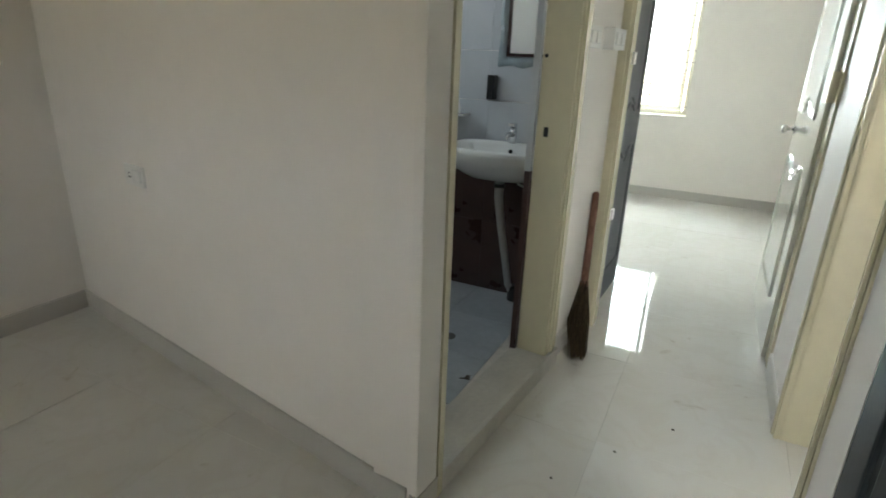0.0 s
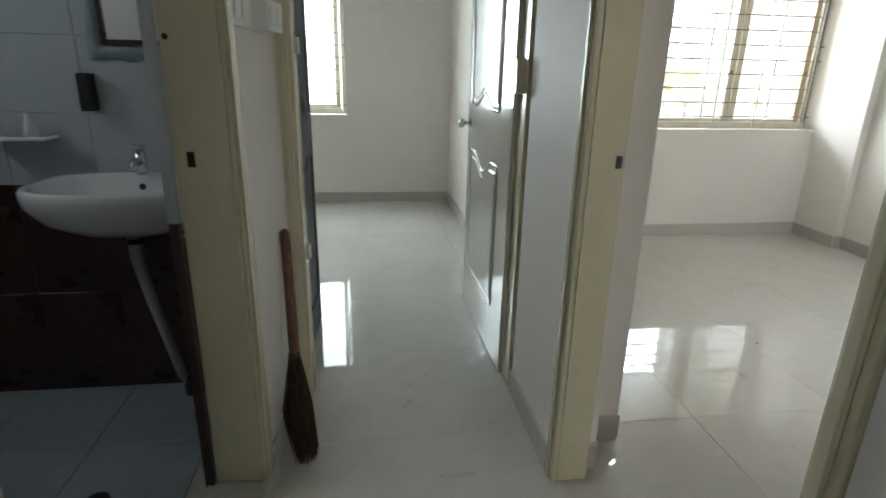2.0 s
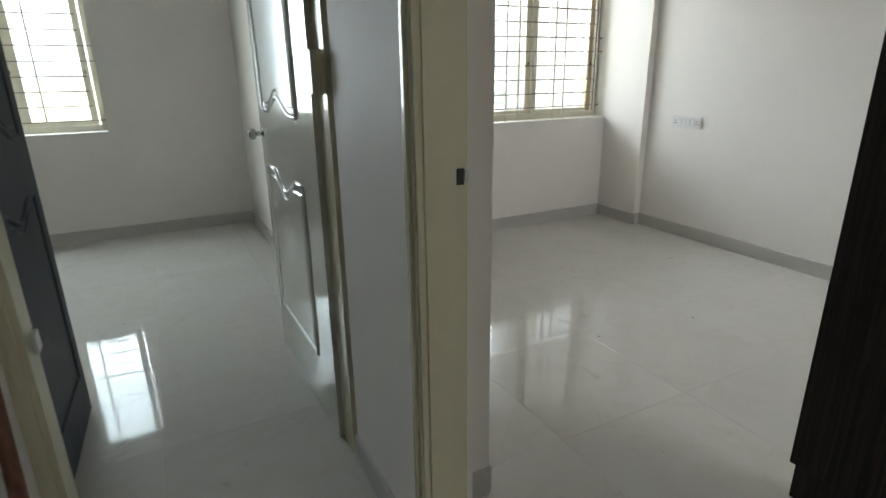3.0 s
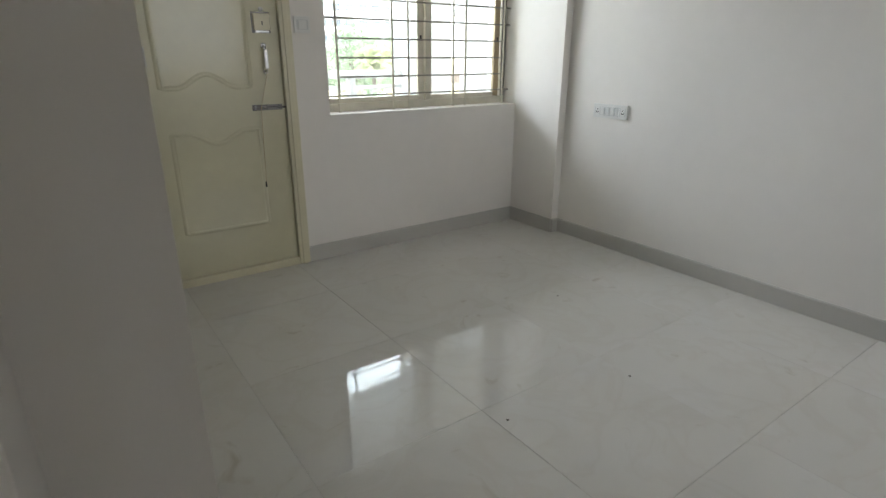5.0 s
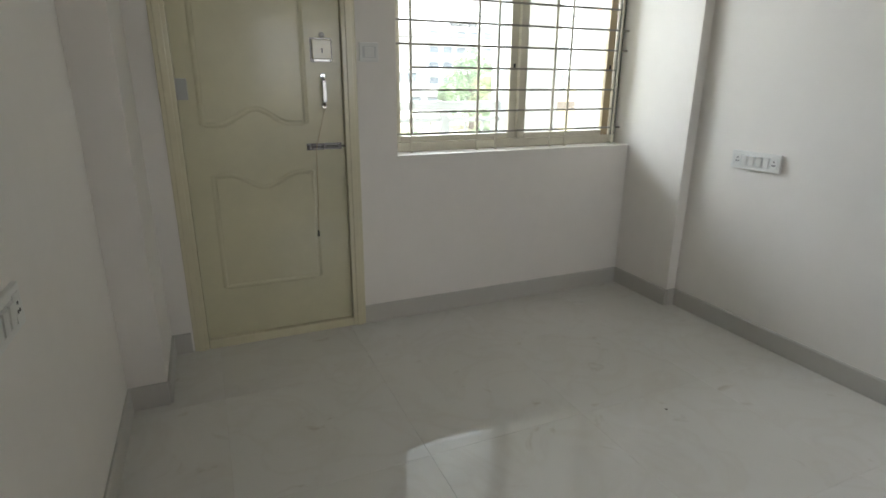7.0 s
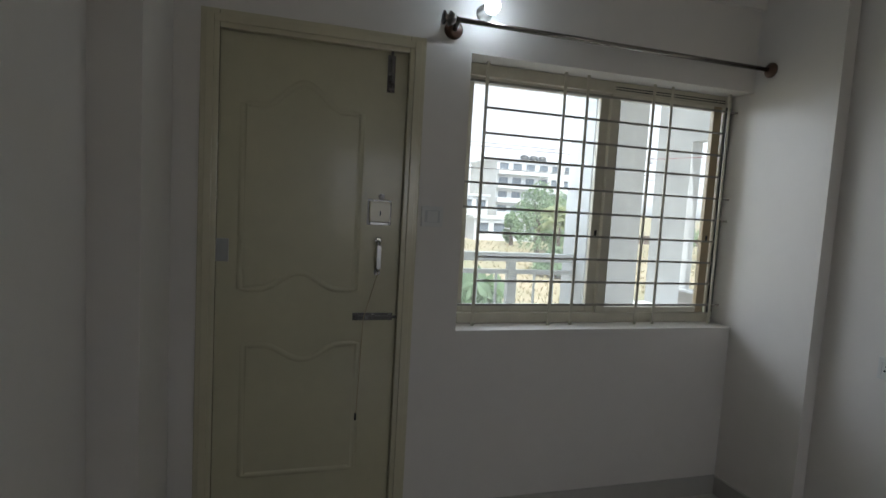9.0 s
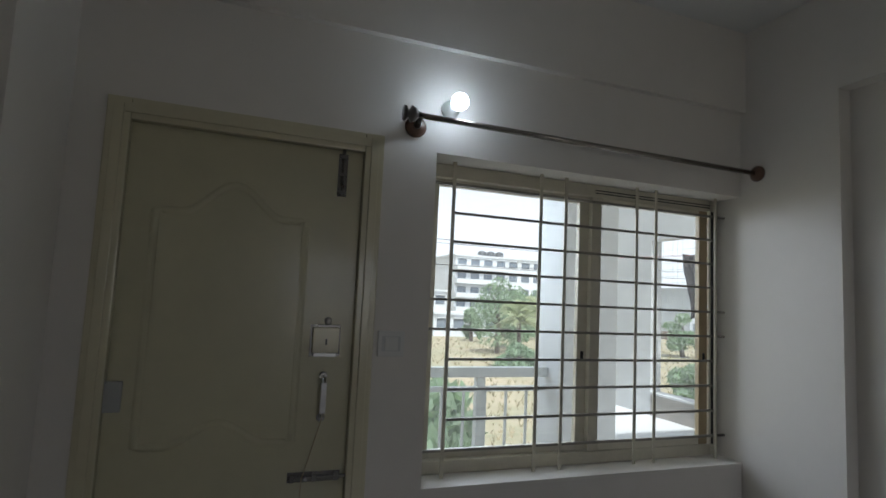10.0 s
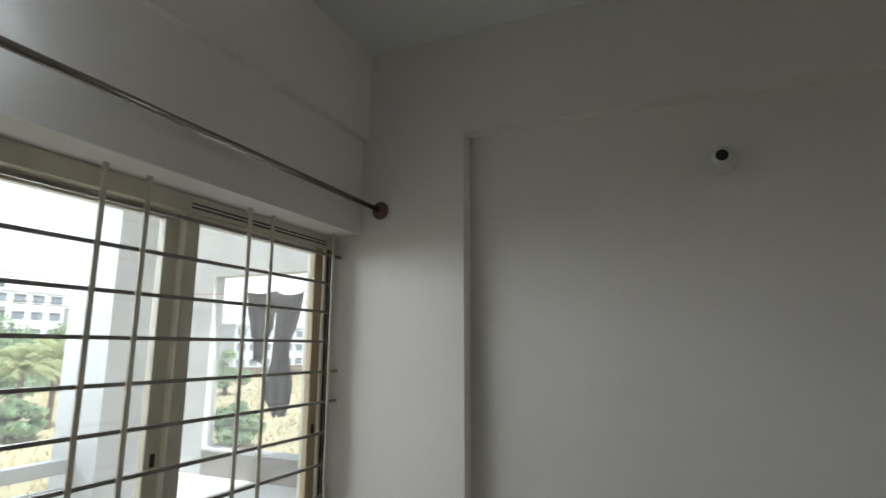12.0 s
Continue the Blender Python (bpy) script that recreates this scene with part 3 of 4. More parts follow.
part("bead", bevelled(boxes((0.0488, 0.054, 0.023, 0.031, 0.0, 2.08)), 0.002), CREAM, d)
slate_panels = [panel_line(0.12, 0.73, 1.10, 1.90, 0.06, 0.06), panel_line(0.12, 0.73, 0.20, 0.92, -0.06, 0.0)]
leaf = panel_leaf(d, 0.85, 2.06, 0.035, SLATE, slate_panels)
leaf["label"] = "slate grey panel door leaf"
leaf.matrix_parent_inverse = d.matrix_world.inverted()
leaf.matrix_basis = pose(0.856, 1.50, 0, 0, 0, -90.5)

# bathroom door frame
ang = math.degrees(math.atan2(HB[1] - HK[1], HB[0] - HK[0]))
d = thing("door_3", "cream enamelled bathroom door frame with a stone threshold", "door frame", (HK[0], HK[1], 0), ang, kind="structure")
for x0, x1 in ((0.101, 0.14), (1.075, 1.152)):
    part("jamb", bevelled(boxes((x0, x1, -0.004, 0.142, 0.0, 2.125)), 0.004), CREAM, d)
part("architrave", bevelled(boxes((0.110, 0.140, -0.038, -0.0045, 0.0, 2.13)), 0.006), CREAM, d)
part("architrave", bevelled(boxes((1.078, 1.16, -0.018, -0.0045, 0.0, 2.13)), 0.005), CREAM, d)
part("moulding", bevelled(boxes((0.1045, 0.1095, -0.020, -0.0045, 0.0, 2.09)), 0.001), CREAM, d)
part("moulding", bevelled(boxes((1.085, 1.112, -0.027, -0.0185, 0.0, 2.09)), 0.004), CREAM, d)
part("head", bevelled(boxes((0.141, 1.074, -0.014, 0.142, 2.05, 2.125)), 0.005), CREAM, d)
part("threshold", bevelled(boxes((0.141, 1.074, -0.010, 0.165, 0.0, 0.062)), 0.004), STONE, d, "stone threshold slab")
part("strike_plate", bevelled(boxes((1.0735, 1.0750, 0.088, 0.108, 1.07, 1.11)), 0.0005), BLACK, d, "dark strike hole")
part("screw_hole", lathe([(0.008, 1.0735), (0.008, 1.0749)], "x", 10, (0, 0.125, 1.39)), BLACK, d)
part("tile_edge", boxes((1.052, 1.074, 0.143, 0.170, 0.0, 0.92)), BATHBROWN, d, "brown tile edge")
part("tile_edge", boxes((1.052, 1.074, 0.143, 0.170, 0.921, 2.05)), BATHWHITE, d, "white tile edge")
part("corner_board", bevelled(boxes((-0.004, 0.104, -0.034, -0.0005, 0.086, 2.13)), 0.004), PAINT, d, "pale painted corner board")
part("threshold_edge", bevelled(boxes((-0.004, 1.15, -0.036, -0.016, 0.0, 0.085)), 0.003), STONE, d, "cream stone step edge")
skirting((HK[0] + (HB[0] - HK[0]) * 0.69, HK[1] + (HB[1] - HK[1]) * 0.69), HB)

# bedroom door: frame, glossy leaf standing open
d = thing("door_4", "open glossy off-white panel door in a cream frame", "door", (0.055, 3.285, 0), 0, kind="structure")
frame_bars(d, 0.955, 2.125, 0.06, 0.11)
bed_panels = [panel_line(0.20, 0.78, 1.16, 1.88, 0.08, 0.06), panel_line(0.20, 0.78, 0.26, 0.92, -0.07, 0.0)]
leaf = panel_leaf(d, 0.88, 2.05, 0.036, BEDDOOR, bed_panels)
leaf["label"] = "glossy off-white door leaf"
leaf.matrix_parent_inverse = d.matrix_world.inverted()
leaf.matrix_basis = pose(0.966, 3.392, 0, 0, 0, 91.0)
knob(leaf, 0.82, 1.055, 0.036, 1)
knob(leaf, 0.82, 1.055, 0.0, -1)
part("hinge_block", bevelled(boxes((0.862, 0.912, 0.030, 0.115, 1.245, 1.37)), 0.004), CREAM, d, "cream painted hasp block")
part("hinge", bevelled(boxes((0.925, 0.938, 0.104, 0.125, 1.55, 1.66)), 0.002), STEEL, d)
part("hinge", bevelled(boxes((0.925, 0.938, 0.104, 0.125, 0.25, 0.36)), 0.002), STEEL, d)
for z in (1.37, 0.60):
    part("latch_catch", bevelled(boxes((0.0605, 0.073, 0.05, 0.10, z, z + 0.055)), 0.003), WHITEPLASTIC, d)

d = thing("door_5", "slate grey door leaf standing open in the bedroom", "door", (0.064, 3.42, 0), 88.0, kind="structure")
panel_leaf(d, 0.655, 2.06, 0.036, SLATE, [panel_line(0.10, 0.56, 1.12, 1.90, 0.05, 0.05), panel_line(0.10, 0.56, 0.2, 0.92, -0.05, 0)])


def barred_window(name, label, x0, x1, z0, z1, y, uprights, stubs, first, stile_mat):
    """A two-sash sliding window with a welded grille before it, set in a wall whose room face is at y."""
    w = thing(name, label, "window", (x0, y, z0), kind="structure")
    W, H = x1 - x0, z1 - z0
    yf = 0.135
    fr = part("window_frame", bevelled(boxes((0.001, 0.045, yf, 0.225, 0.001, H - 0.001)), 0.003), GRILLE, w, "cream painted frame")
    part("frame_right", bevelled(boxes((W - 0.045, W - 0.001, yf, 0.225, 0.001, H - 0.001)), 0.003), GRILLE, w)
    for a, b in ((0.038, 0.026), (0.018, 0.006)) if stile_mat is SASHBROWN else ():
        part("side_track", boxes((W - a, W - b, yf - 0.004, yf - 0.001, 0.051, H - 0.056)), TRACK, w, "dark sliding track")
    part("frame_head", bevelled(boxes((0.046, W - 0.046, yf, 0.225, H - 0.055, H - 0.001)), 0.003), GRILLE, w)
    part("frame_sill", bevelled(boxes((0.046, W - 0.046, yf, 0.225, 0.001, 0.05)), 0.003), GRILLE, w)
    part("window_sill", bevelled(boxes((0.0, W, -0.004, yf - 0.001, -0.012, 0.0008)), 0.002), PAINT, w)
    for z in (0.024, 0.036):
        part("track", boxes((W * 0.53, W - 0.046, yf - 0.004, yf - 0.001, H - z - 0.004, H - z)), TRACK, w)
    mid = W * 0.526
    for nm, a, b, yy, stile, mats in (("sash", 0.046, mid, 0.166, 0.03, (GRILLE, GRILLE)), ("sash", mid - 0.005, W - 0.057, 0.138, 0.05, (GRILLE, stile_mat))):
        zz0, zz1 = 0.051, H - 0.056
        s = part(nm, bevelled(boxes((a, a + stile, yy, yy + 0.026, zz0, zz1)), 0.003), mats[0], w)
        part("stile", bevelled(boxes((b - 0.05, b, yy, yy + 0.026, zz0, zz1)), 0.003), mats[1], s)
        part("rail", bevelled(boxes((a + stile + 0.001, b - 0.051, yy, yy + 0.026, zz0, zz0 + 0.03)), 0.003), mats[0], s)
        part("rail", bevelled(boxes((a + stile + 0.001, b - 0.051, yy, yy + 0.026, zz1 - 0.027, zz1)), 0.003), mats[0], s)
        pane = part("pane", boxes((a + stile - 0.004, b - 0.046, yy + 0.011, yy + 0.015, zz0 + 0.026, zz1 - 0.026)), GLASSTINT, s, "clear sliding glass pane")
        pane.visible_shadow = False
        part("latch", bevelled(boxes((b - 0.032 if a < 0.1 else b - 0.03, b - 0.02, yy - 0.006, yy - 0.0005, H * 0.36, H * 0.36 + 0.035)), 0.001), BLACK, s)
    g = part("grille", boxes(*[(u - 0.007, u + 0.007, 0.083, 0.088, 0.001, H - 0.001) for u in uprights[:1]]), GRILLE, w, "cream painted steel grille")
    for u in uprights[1:]:
        part("grille_upright", boxes((u - 0.007, u + 0.007, 0.083, 0.088, 0.001, H - 0.001)), GRILLE, g)
    z, k = first, 0
    while z > z0 + 0.06:
        a, b = uprights[0], uprights[-1] + 0.004
        if k in stubs:
            a, b = 0.0, W
        part("grille_bar", boxes((a, b, 0.089, 0.099, z - z0 - 0.005, z - z0 + 0.005)), BARSHADE, g)
        z -= 0.1125
        k += 1
    return w


barred_window("window_1", "sliding window behind a cream horizontal steel grille", 2.60, 4.105, 0.90, 2.10, FAR, (0.108, 0.497, 0.617, 0.985, 1.091, 1.443), (0, 4, 5, 9), 2.012, SASHBROWN)
barred_window("window_2", "bedroom sliding window behind a steel grille", -1.0, 0.16, 0.88, 2.10, 6.86, (0.08, 0.42, 0.52, 0.76, 1.09), (0, 4, 5, 9), 1.98, GRILLE)

# ---- living room things ----
rod = thing("curtain_rod", "dark metal curtain rod on two round wall brackets", "curtain rod", (0, 0, 0))
part("rod", tube(bmesh.new(), [(2.462, 5.388, 2.197), (4.10, 5.388, 2.192)], 0.0105, 14), ROD, rod, smooth=True)
fl = part("flange", lathe([(0.040, FAR), (0.040, FAR - 0.008), (0.030, FAR - 0.018), (0.012, FAR - 0.022)], "y", 24, (2.512, 0, 2.183)), BROWNWOOD, rod, "round brown wooden wall plate", smooth=True)
part("arm", tube(bmesh.new(), [(2.512, FAR - 0.02, 2.183), (2.508, FAR - 0.05, 2.187), (2.495, 5.388, 2.197)], [0.013, 0.012, 0.016]), DARKSTEEL, fl, "dark chrome bracket arm", smooth=True)
part("finial", lathe([(0.012, 2.492), (0.024, 2.482), (0.030, 2.466), (0.012, 2.456), (0.027, 2.446), (0.027, 2.440)], "x", 20, (0, 5.388, 2.197)), DARKSTEEL, rod, "dark chrome rod end", smooth=True)
part("flange", lathe([(0.036, 4.104), (0.036, 4.096), (0.024, 4.084), (0.016, 4.078)], "x", 24, (0, 5.388, 2.192)), BROWNWOOD, rod, "round brown wooden wall plate", smooth=True)

rod = thing("bedroom_curtain_rod", "dark metal curtain rod over the bedroom window", "curtain rod", (0, 0, 0))
part("rod", tube(bmesh.new(), [(-1.15, 6.77, 2.20), (0.27, 6.77, 2.20)], 0.0105, 14), DARKSTEEL, rod, smooth=True)
for x in (-1.10, 0.22):
    part("flange", lathe([(0.036, 6.86), (0.036, 6.852), (0.012, 6.84)], "y", 20, (x, 0, 2.19)), BROWNWOOD, rod, smooth=True)
    part("arm", tube(bmesh.new(), [(x, 6.845, 2.19), (x, 6.80, 2.19), (x, 6.77, 2.20)], [0.012, 0.012, 0.015]), CHROME, rod, smooth=True)
    part("finial", lathe([(0.012, 0), (0.024, 0.010), (0.029, 0.026), (0.012, 0.042)] if x > 0 else [(0.012, -0.042), (0.029, -0.026), (0.024, -0.010), (0.012, 0)], "x", 18, (x + (0.05 if x > 0 else -0.05), 6.77, 2.20)), CHROME, rod, smooth=True)

lamp = thing("wall_lamp", "lit round white bulb in a wall batten holder", "lamp", (2.643, FAR, 2.268))
part("holder", lathe([(0.035, 0), (0.035, -0.012), (0.022, -0.018), (0.020, -0.058), (0.014, -0.060)], "y", 20), WHITEPLASTIC, lamp, "white plastic batten holder", smooth=True)
part("bulb", lathe([(0.013, -0.0605), (0.016, -0.070), (0.026, -0.081), (0.032, -0.096), (0.031, -0.110), (0.023, -0.122), (0.008, -0.128)], "y", 24), BULB, lamp, "glowing white bulb", smooth=True)

h = thing("lamp_holder", "empty white batten lamp holder on the wall", "lamp holder", (4.17, 4.16, 2.25))
part("base", lathe([(0.046, 0), (0.046, -0.008), (0.040, -0.014)], "x", 28), WHITEPLASTIC, h, smooth=True)
part("socket", lathe([(0.030, -0.0145), (0.027, -0.030), (0.024, -0.052), (0.019, -0.056)], "x", 24), WHITEPLASTIC, h, smooth=True)
part("socket_hole", lathe([(0.0185, -0.0565), (0.0185, -0.0575)], "x", 20), BLACK, h, "dark empty socket")
c = thing("junction_cover", "round painted junction box cover under the beam", "cover plate", (4.138, 4.16, 2.465))
part("cover", lathe([(0.030, 0), (0.030, -0.005), (0.024, -0.008)], "z", 28), PAINT, c)


def switch_plate(name, label, at, rz, w, h, modules, sockets=(), deep=0.012):
    """A wall plate with rocker switches; local x along the wall, front towards -y."""
    s = thing(name, label, "switch", at, rz)
    plate = part("plate", bevelled(boxes((-w / 2, w / 2, -deep, 0, -h / 2, h / 2)), 0.004), WHITEPLASTIC, s)
    step = (w - 0.03) / modules
    part("switch_bed", boxes((-w / 2 + 0.014, w / 2 - 0.014, -deep - 0.001, -deep + 0.001, -h * 0.29, h * 0.29)), SWITCHBED, plate)
    for k in range(modules):
        x = -w / 2 + 0.015 + step * (k + 0.5)
        if k in sockets:
            part("socket", bevelled(boxes((x - step * 0.42, x + step * 0.42, -deep - 0.002, -deep + 0.001, -h * 0.34, h * 0.34)), 0.001), WHITEPLASTIC, plate)
            for dx, dz in ((-0.006, -0.008), (0.006, -0.008), (0, 0.009)):
                part("socket_hole", lathe([(0.0045, -deep - 0.0025), (0.0045, -deep - 0.0015)], "y", 8, (x + dx, 0, dz)), BLACK, plate)
        else:
            bm = boxes((x - step * 0.36, x + step * 0.36, -deep - 0.005, -deep + 0.001, -h * 0.26, h * 0.26))
            bmesh.ops.transform(bm, matrix=Matrix.Translation((0, -deep, 0)) @ Matrix.Rotation(0.07, 4, "X") @ Matrix.Translation((0, deep, 0)), verts=bm.verts)
            part("rocker", bevelled(bm, 0.0015), WHITEPLASTIC, plate)
    return s


switch_plate("switch_board", "long white switch plate with a socket on the wall", (4.17, 4.645, 0.905), -90, 0.265, 0.088, 6, (0, 5))
switch_plate("door_switch", "small white bell switch plate beside the entrance door", (2.462, FAR, 1.40), 0, 0.095, 0.088, 1)
switch_plate("wall_switch", "white switch plate low on the side wall", (1.305, 3.965, 0.842), 90, 0.235, 0.088, 5, (0, 4))
u = (Vector((2.56, -0.445, 0))).normalized()
p = Vector((-2.66, 2.115, 0)) + u * 1.075
switch_plate("hall_switch", "white two-module switch plate on the hall wall", (p.x, p.y, 0.855), math.degrees(math.atan2(u.y, u.x)), 0.16, 0.088, 2, (0,))
pu = Vector((HB[0] - HK[0], HB[1] - HK[1], 0)).normalized()
for s, nm, lb, dp in ((1.24, "passage_switch", "white switch plate on the passage wall", 0.012), (1.46, "passage_switch_box", "white surface switch box standing off the passage wall", 0.05)):
    p = Vector((*HK, 0)) + pu * s
    switch_plate(nm, lb, (p.x, p.y, 1.47), math.degrees(math.atan2(pu.y, pu.x)), 0.16 if dp < 0.03 else 0.17, 0.088, 2, (), dp)

o = thing("cable_outlet", "small white cable outlet low on the bedroom wall", "outlet", (1.19, 6.70, 0.135))
part("plate", bevelled(boxes((-0.012, 0.0, -0.035, 0.035, -0.03, 0.03)), 0.003), WHITEPLASTIC, o)
part("plug", lathe([(0.018, -0.0125), (0.018, -0.035), (0.012, -0.04)], "x", 16), WHITEPLASTIC, o, smooth=True)

# dark laminate partition beside the way in
w = thing("wood_partition", "dark wenge laminate partition panel with a plinth", "partition", (0, 0, 0))
part("panel", bevelled(boxes((2.10, 2.16, 0.9, 2.445, 0.125, 2.30)), 0.003), WENGE, w)
part("plinth", bevelled(boxes((2.112, 2.148, 0.9, 2.432, 0.0, 0.1245)), 0.003), WENGE, w, "recessed dark plinth")

# ---- passage ----
b = thing("broom", "short-handled grass broom leaning on the passage wall", "broom", (0.10, 2.93, 0))
random.seed(4)
top, neck = Vector((-0.036, 0.235, 0.765)), Vector((-0.010, 0.085, 0.34))
part("handle", tube(bmesh.new(), [neck - (top - neck) * 0.08, neck.lerp(top, 0.5), top, top + Vector((-0.001, 0.002, 0.012))], [0.019, 0.018, 0.017, 0.009], 12), BROOMSTICK, b, "reddish brown cane handle", smooth=True)
bm = bmesh.new()
for k in range(260):
    a, r = random.uniform(0, math.tau), random.uniform(0, 1) ** 0.5
    s0 = neck + Vector((math.cos(a) * 0.016 * r, math.sin(a) * 0.016 * r, random.uniform(-0.02, 0.03)))
    e0 = Vector((0.014 + math.cos(a) * 0.034 * r + 0.02 * random.random(), -0.02 + math.sin(a) * 0.050 * r, 0.006 + 0.05 * random.random() ** 2))
    m0 = s0.lerp(e0, 0.55) + Vector((math.cos(a) * 0.022 * r - 0.012, math.sin(a) * 0.028 * r, 0))
    tube(bm, [s0, m0, e0], [0.0028, 0.0026, 0.0012], 3, False)
part("bristles", bm, BRISTLE, b, "dark brown grass bristles")
part("binding", tube(bmesh.new(), [neck + Vector((0.001, -0.004, -0.02)), neck + Vector((-0.001, 0.004, 0.02))], 0.022, 14), BROOMSTICK, b)

# ---- bathroom ----
BW = 3.438
sink = thing("wash_basin", "white ceramic wall-hung wash basin with chrome tap", "sink", (-0.47, BW, 0.905))


def basin():
    bm = bmesh.new()
    prof = [(1.0, 0.0), (1.0, 0.02), (0.97, 0.032), (0.90, 0.030), (0.84, 0.01), (0.62, -0.075), (0.3, -0.105), (0.05, -0.11)]
    under = [(1.0, 0.0), (0.98, -0.03), (0.86, -0.085), (0.6, -0.135), (0.35, -0.15), (0.05, -0.15)]
    n = 40

    def outline(k, s, inner):
        a = k / n * math.tau
        x, y = math.cos(a), math.sin(a)
        px = 0.305 * math.copysign(abs(x) ** 0.75, x)
        py = -0.21 + 0.21 * math.copysign(abs(y) ** (0.75 if y < 0 else 0.45), y)
        cy = -0.225 if inner else -0.16
        return px * s, cy + (py - cy) * s
    for prof_, inner in ((prof, True), (under, False)):
        rings = [[bm.verts.new((*outline(k, s, inner), z)) for k in range(n)] for s, z in prof_]
        for p, q in zip(rings, rings[1:]):
            for k in range(n):
                bm.faces.new((p[k], p[(k + 1) % n], q[(k + 1) % n], q[k]))
        bm.faces.new(rings[-1])
    bmesh.ops.remove_doubles(bm, verts=bm.verts, dist=0.0005)
    return bm


bs = part("basin", basin(), CERAMIC, sink, smooth=True)
part("overflow_hole", lathe([(0.012, -0.062), (0.012, -0.064)], "y", 14, (0, 0, -0.015)), BLACK, bs)
tap = part("tap", tube(bmesh.new(), [(0.0, -0.045, 0.03), (0.0, -0.045, 0.12)], 0.020, 16), CHROME, sink, "chrome pillar tap", smooth=True)
part("spout", tube(bmesh.new(), [(0.0, -0.05, 0.075), (0.0, -0.11, 0.085), (0.0, -0.135, 0.06)], [0.015, 0.012, 0.011], 12), CHROME, tap, smooth=True)
part("lever", bevelled(boxes((-0.018, 0.018, -0.08, -0.03, 0.123, 0.138)), 0.004), CHROME, tap)
part("waste_pipe", tube(bmesh.new(), [(0.0, -0.20, -0.14), (0.0, -0.20, -0.25), (0.02, -0.19, -0.40), (0.055, -0.15, -0.66), (0.06, -0.11, -0.78), (0.09, -0.085, -0.86), (0.095, -0.085, -0.882)], [0.026, 0.024, 0.022, 0.021, 0.02, 0.02, 0.02], 14), GREYPLASTIC, sink, "grey-white plastic waste pipe", smooth=True)
part("pipe_collar", tube(bmesh.new(), [(0.0, -0.20, -0.19), (0.0, -0.20, -0.17)], 0.031, 16), BLACK, sink)
part("supply_hose", tube(bmesh.new(), [(0.03, -0.05, -0.1), (0.05, -0.03, -0.2), (0.16, -0.012, -0.24), (0.24, -0.01, -0.22)], 0.007, 8), WHITEPLASTIC, sink, smooth=True)
part("floor_collar", lathe([(0.04, -0.882), (0.04, -0.80), (0.026, -0.79)], "z", 18, (0.095, -0.085, 0)), BLACK, sink, "black rubber pipe collar")

mir = thing("mirror", "wall mirror in a pale blue carved frame", "mirror", (-0.345, BW, 1.352))
part("glass", bevelled(boxes((-0.19, 0.19, -0.014, -0.008, 0.05, 0.64)), 0.002), MIRROR, mir, "mirror glass")
inner = part("inner_frame", boxes((-0.205, -0.19, -0.022, -0.006, 0.035, 0.655), (0.19, 0.205, -0.022, -0.006, 0.035, 0.655), (-0.19, 0.19, -0.022, -0.006, 0.035, 0.05), (-0.19, 0.19, -0.022, -0.006, 0.64, 0.655)), BATHBROWN, mir, "dark brown inner frame")
bm = bmesh.new()
n = 120
ring0, ring1, ring2 = [], [], []
for k in range(n):
    a = k / n * math.tau
    cx, cz = math.cos(a), math.sin(a)
    q = max(abs(cx), abs(cz))
    sx, sz = cx / q, cz / q
    wob = 1 + 0.018 * math.sin(k * math.tau / 8)
    ring0.append(bm.verts.new((0.205 * sx, -0.006, 0.345 + 0.31 * sz)))
    ring1.append(bm.verts.new((0.228 * sx, -0.028, 0.345 + 0.334 * sz)))
    ring2.append(bm.verts.new((0.255 * sx * wob, -0.002, 0.345 + 0.362 * sz * wob)))
for k in range(n):
    j = (k + 1) % n
    bm.faces.new((ring0[k], ring0[j], ring1[j], ring1[k]))
    bm.faces.new((ring1[k], ring1[j], ring2[j], ring2[k]))
part("frame", bm, MIRRORFRAME, mir, "pale blue scalloped frame", smooth=True)

disp = thing("soap_dispenser", "black wall soap dispenser", "dispenser", (-0.618, BW, 1.16))
part("body", bevelled(boxes((-0.022, 0.022, -0.055, -0.002, 0, 0.13)), 0.008, 3), BLACK, disp)
part("button", bevelled(boxes((-0.016, 0.016, -0.068, -0.0605, 0.012, 0.04)), 0.003), BLACK, disp)
sh = thing("corner_shelf", "small white ceramic wall shelf with holders", "shelf", (-0.875, BW, 1.06))
part("tray", bevelled(boxes((-0.12, 0.12, -0.10, -0.001, 0, 0.014)), 0.005), CERAMIC, sh)
for x in (-0.07, 0.055):
    part("holder", lathe([(0.026, 0.0145), (0.022, 0.05), (0.012, 0.08), (0.014, 0.092)], "z", 16, (x, -0.045, 0)), CERAMIC, sh, smooth=True)
dr = thing("floor_drain", "small round floor drain in the bathroom", "drain", (-0.505, 2.757, 0.0165))
part("grate", lathe([(0.035, 0), (0.035, 0.003), (0.02, 0.004)], "z", 18), DARKSTEEL, dr)

# ---- balcony and outside ----
bm = boxes((1.31, 4.6, OUT, 7.3, -0.25, -0.04), (4.6, 8.1, OUT, 7.3, -0.25, -0.05))
for v in box(bm, 4.6, 8.1, 7.3, 11.3, -0.25, -0.05):
    if v.co.x < 5 and v.co.y > 10:
        v.co.x = 7.3
structure("balcony_floor", bm, PALETILE, "pale balcony floor outside the window", "floor")
structure("balcony_ceiling", boxes((1.31, 8.2, OUT, 7.8, 2.79, 2.94)), CONCRETE, "balcony slab above", "ceiling")
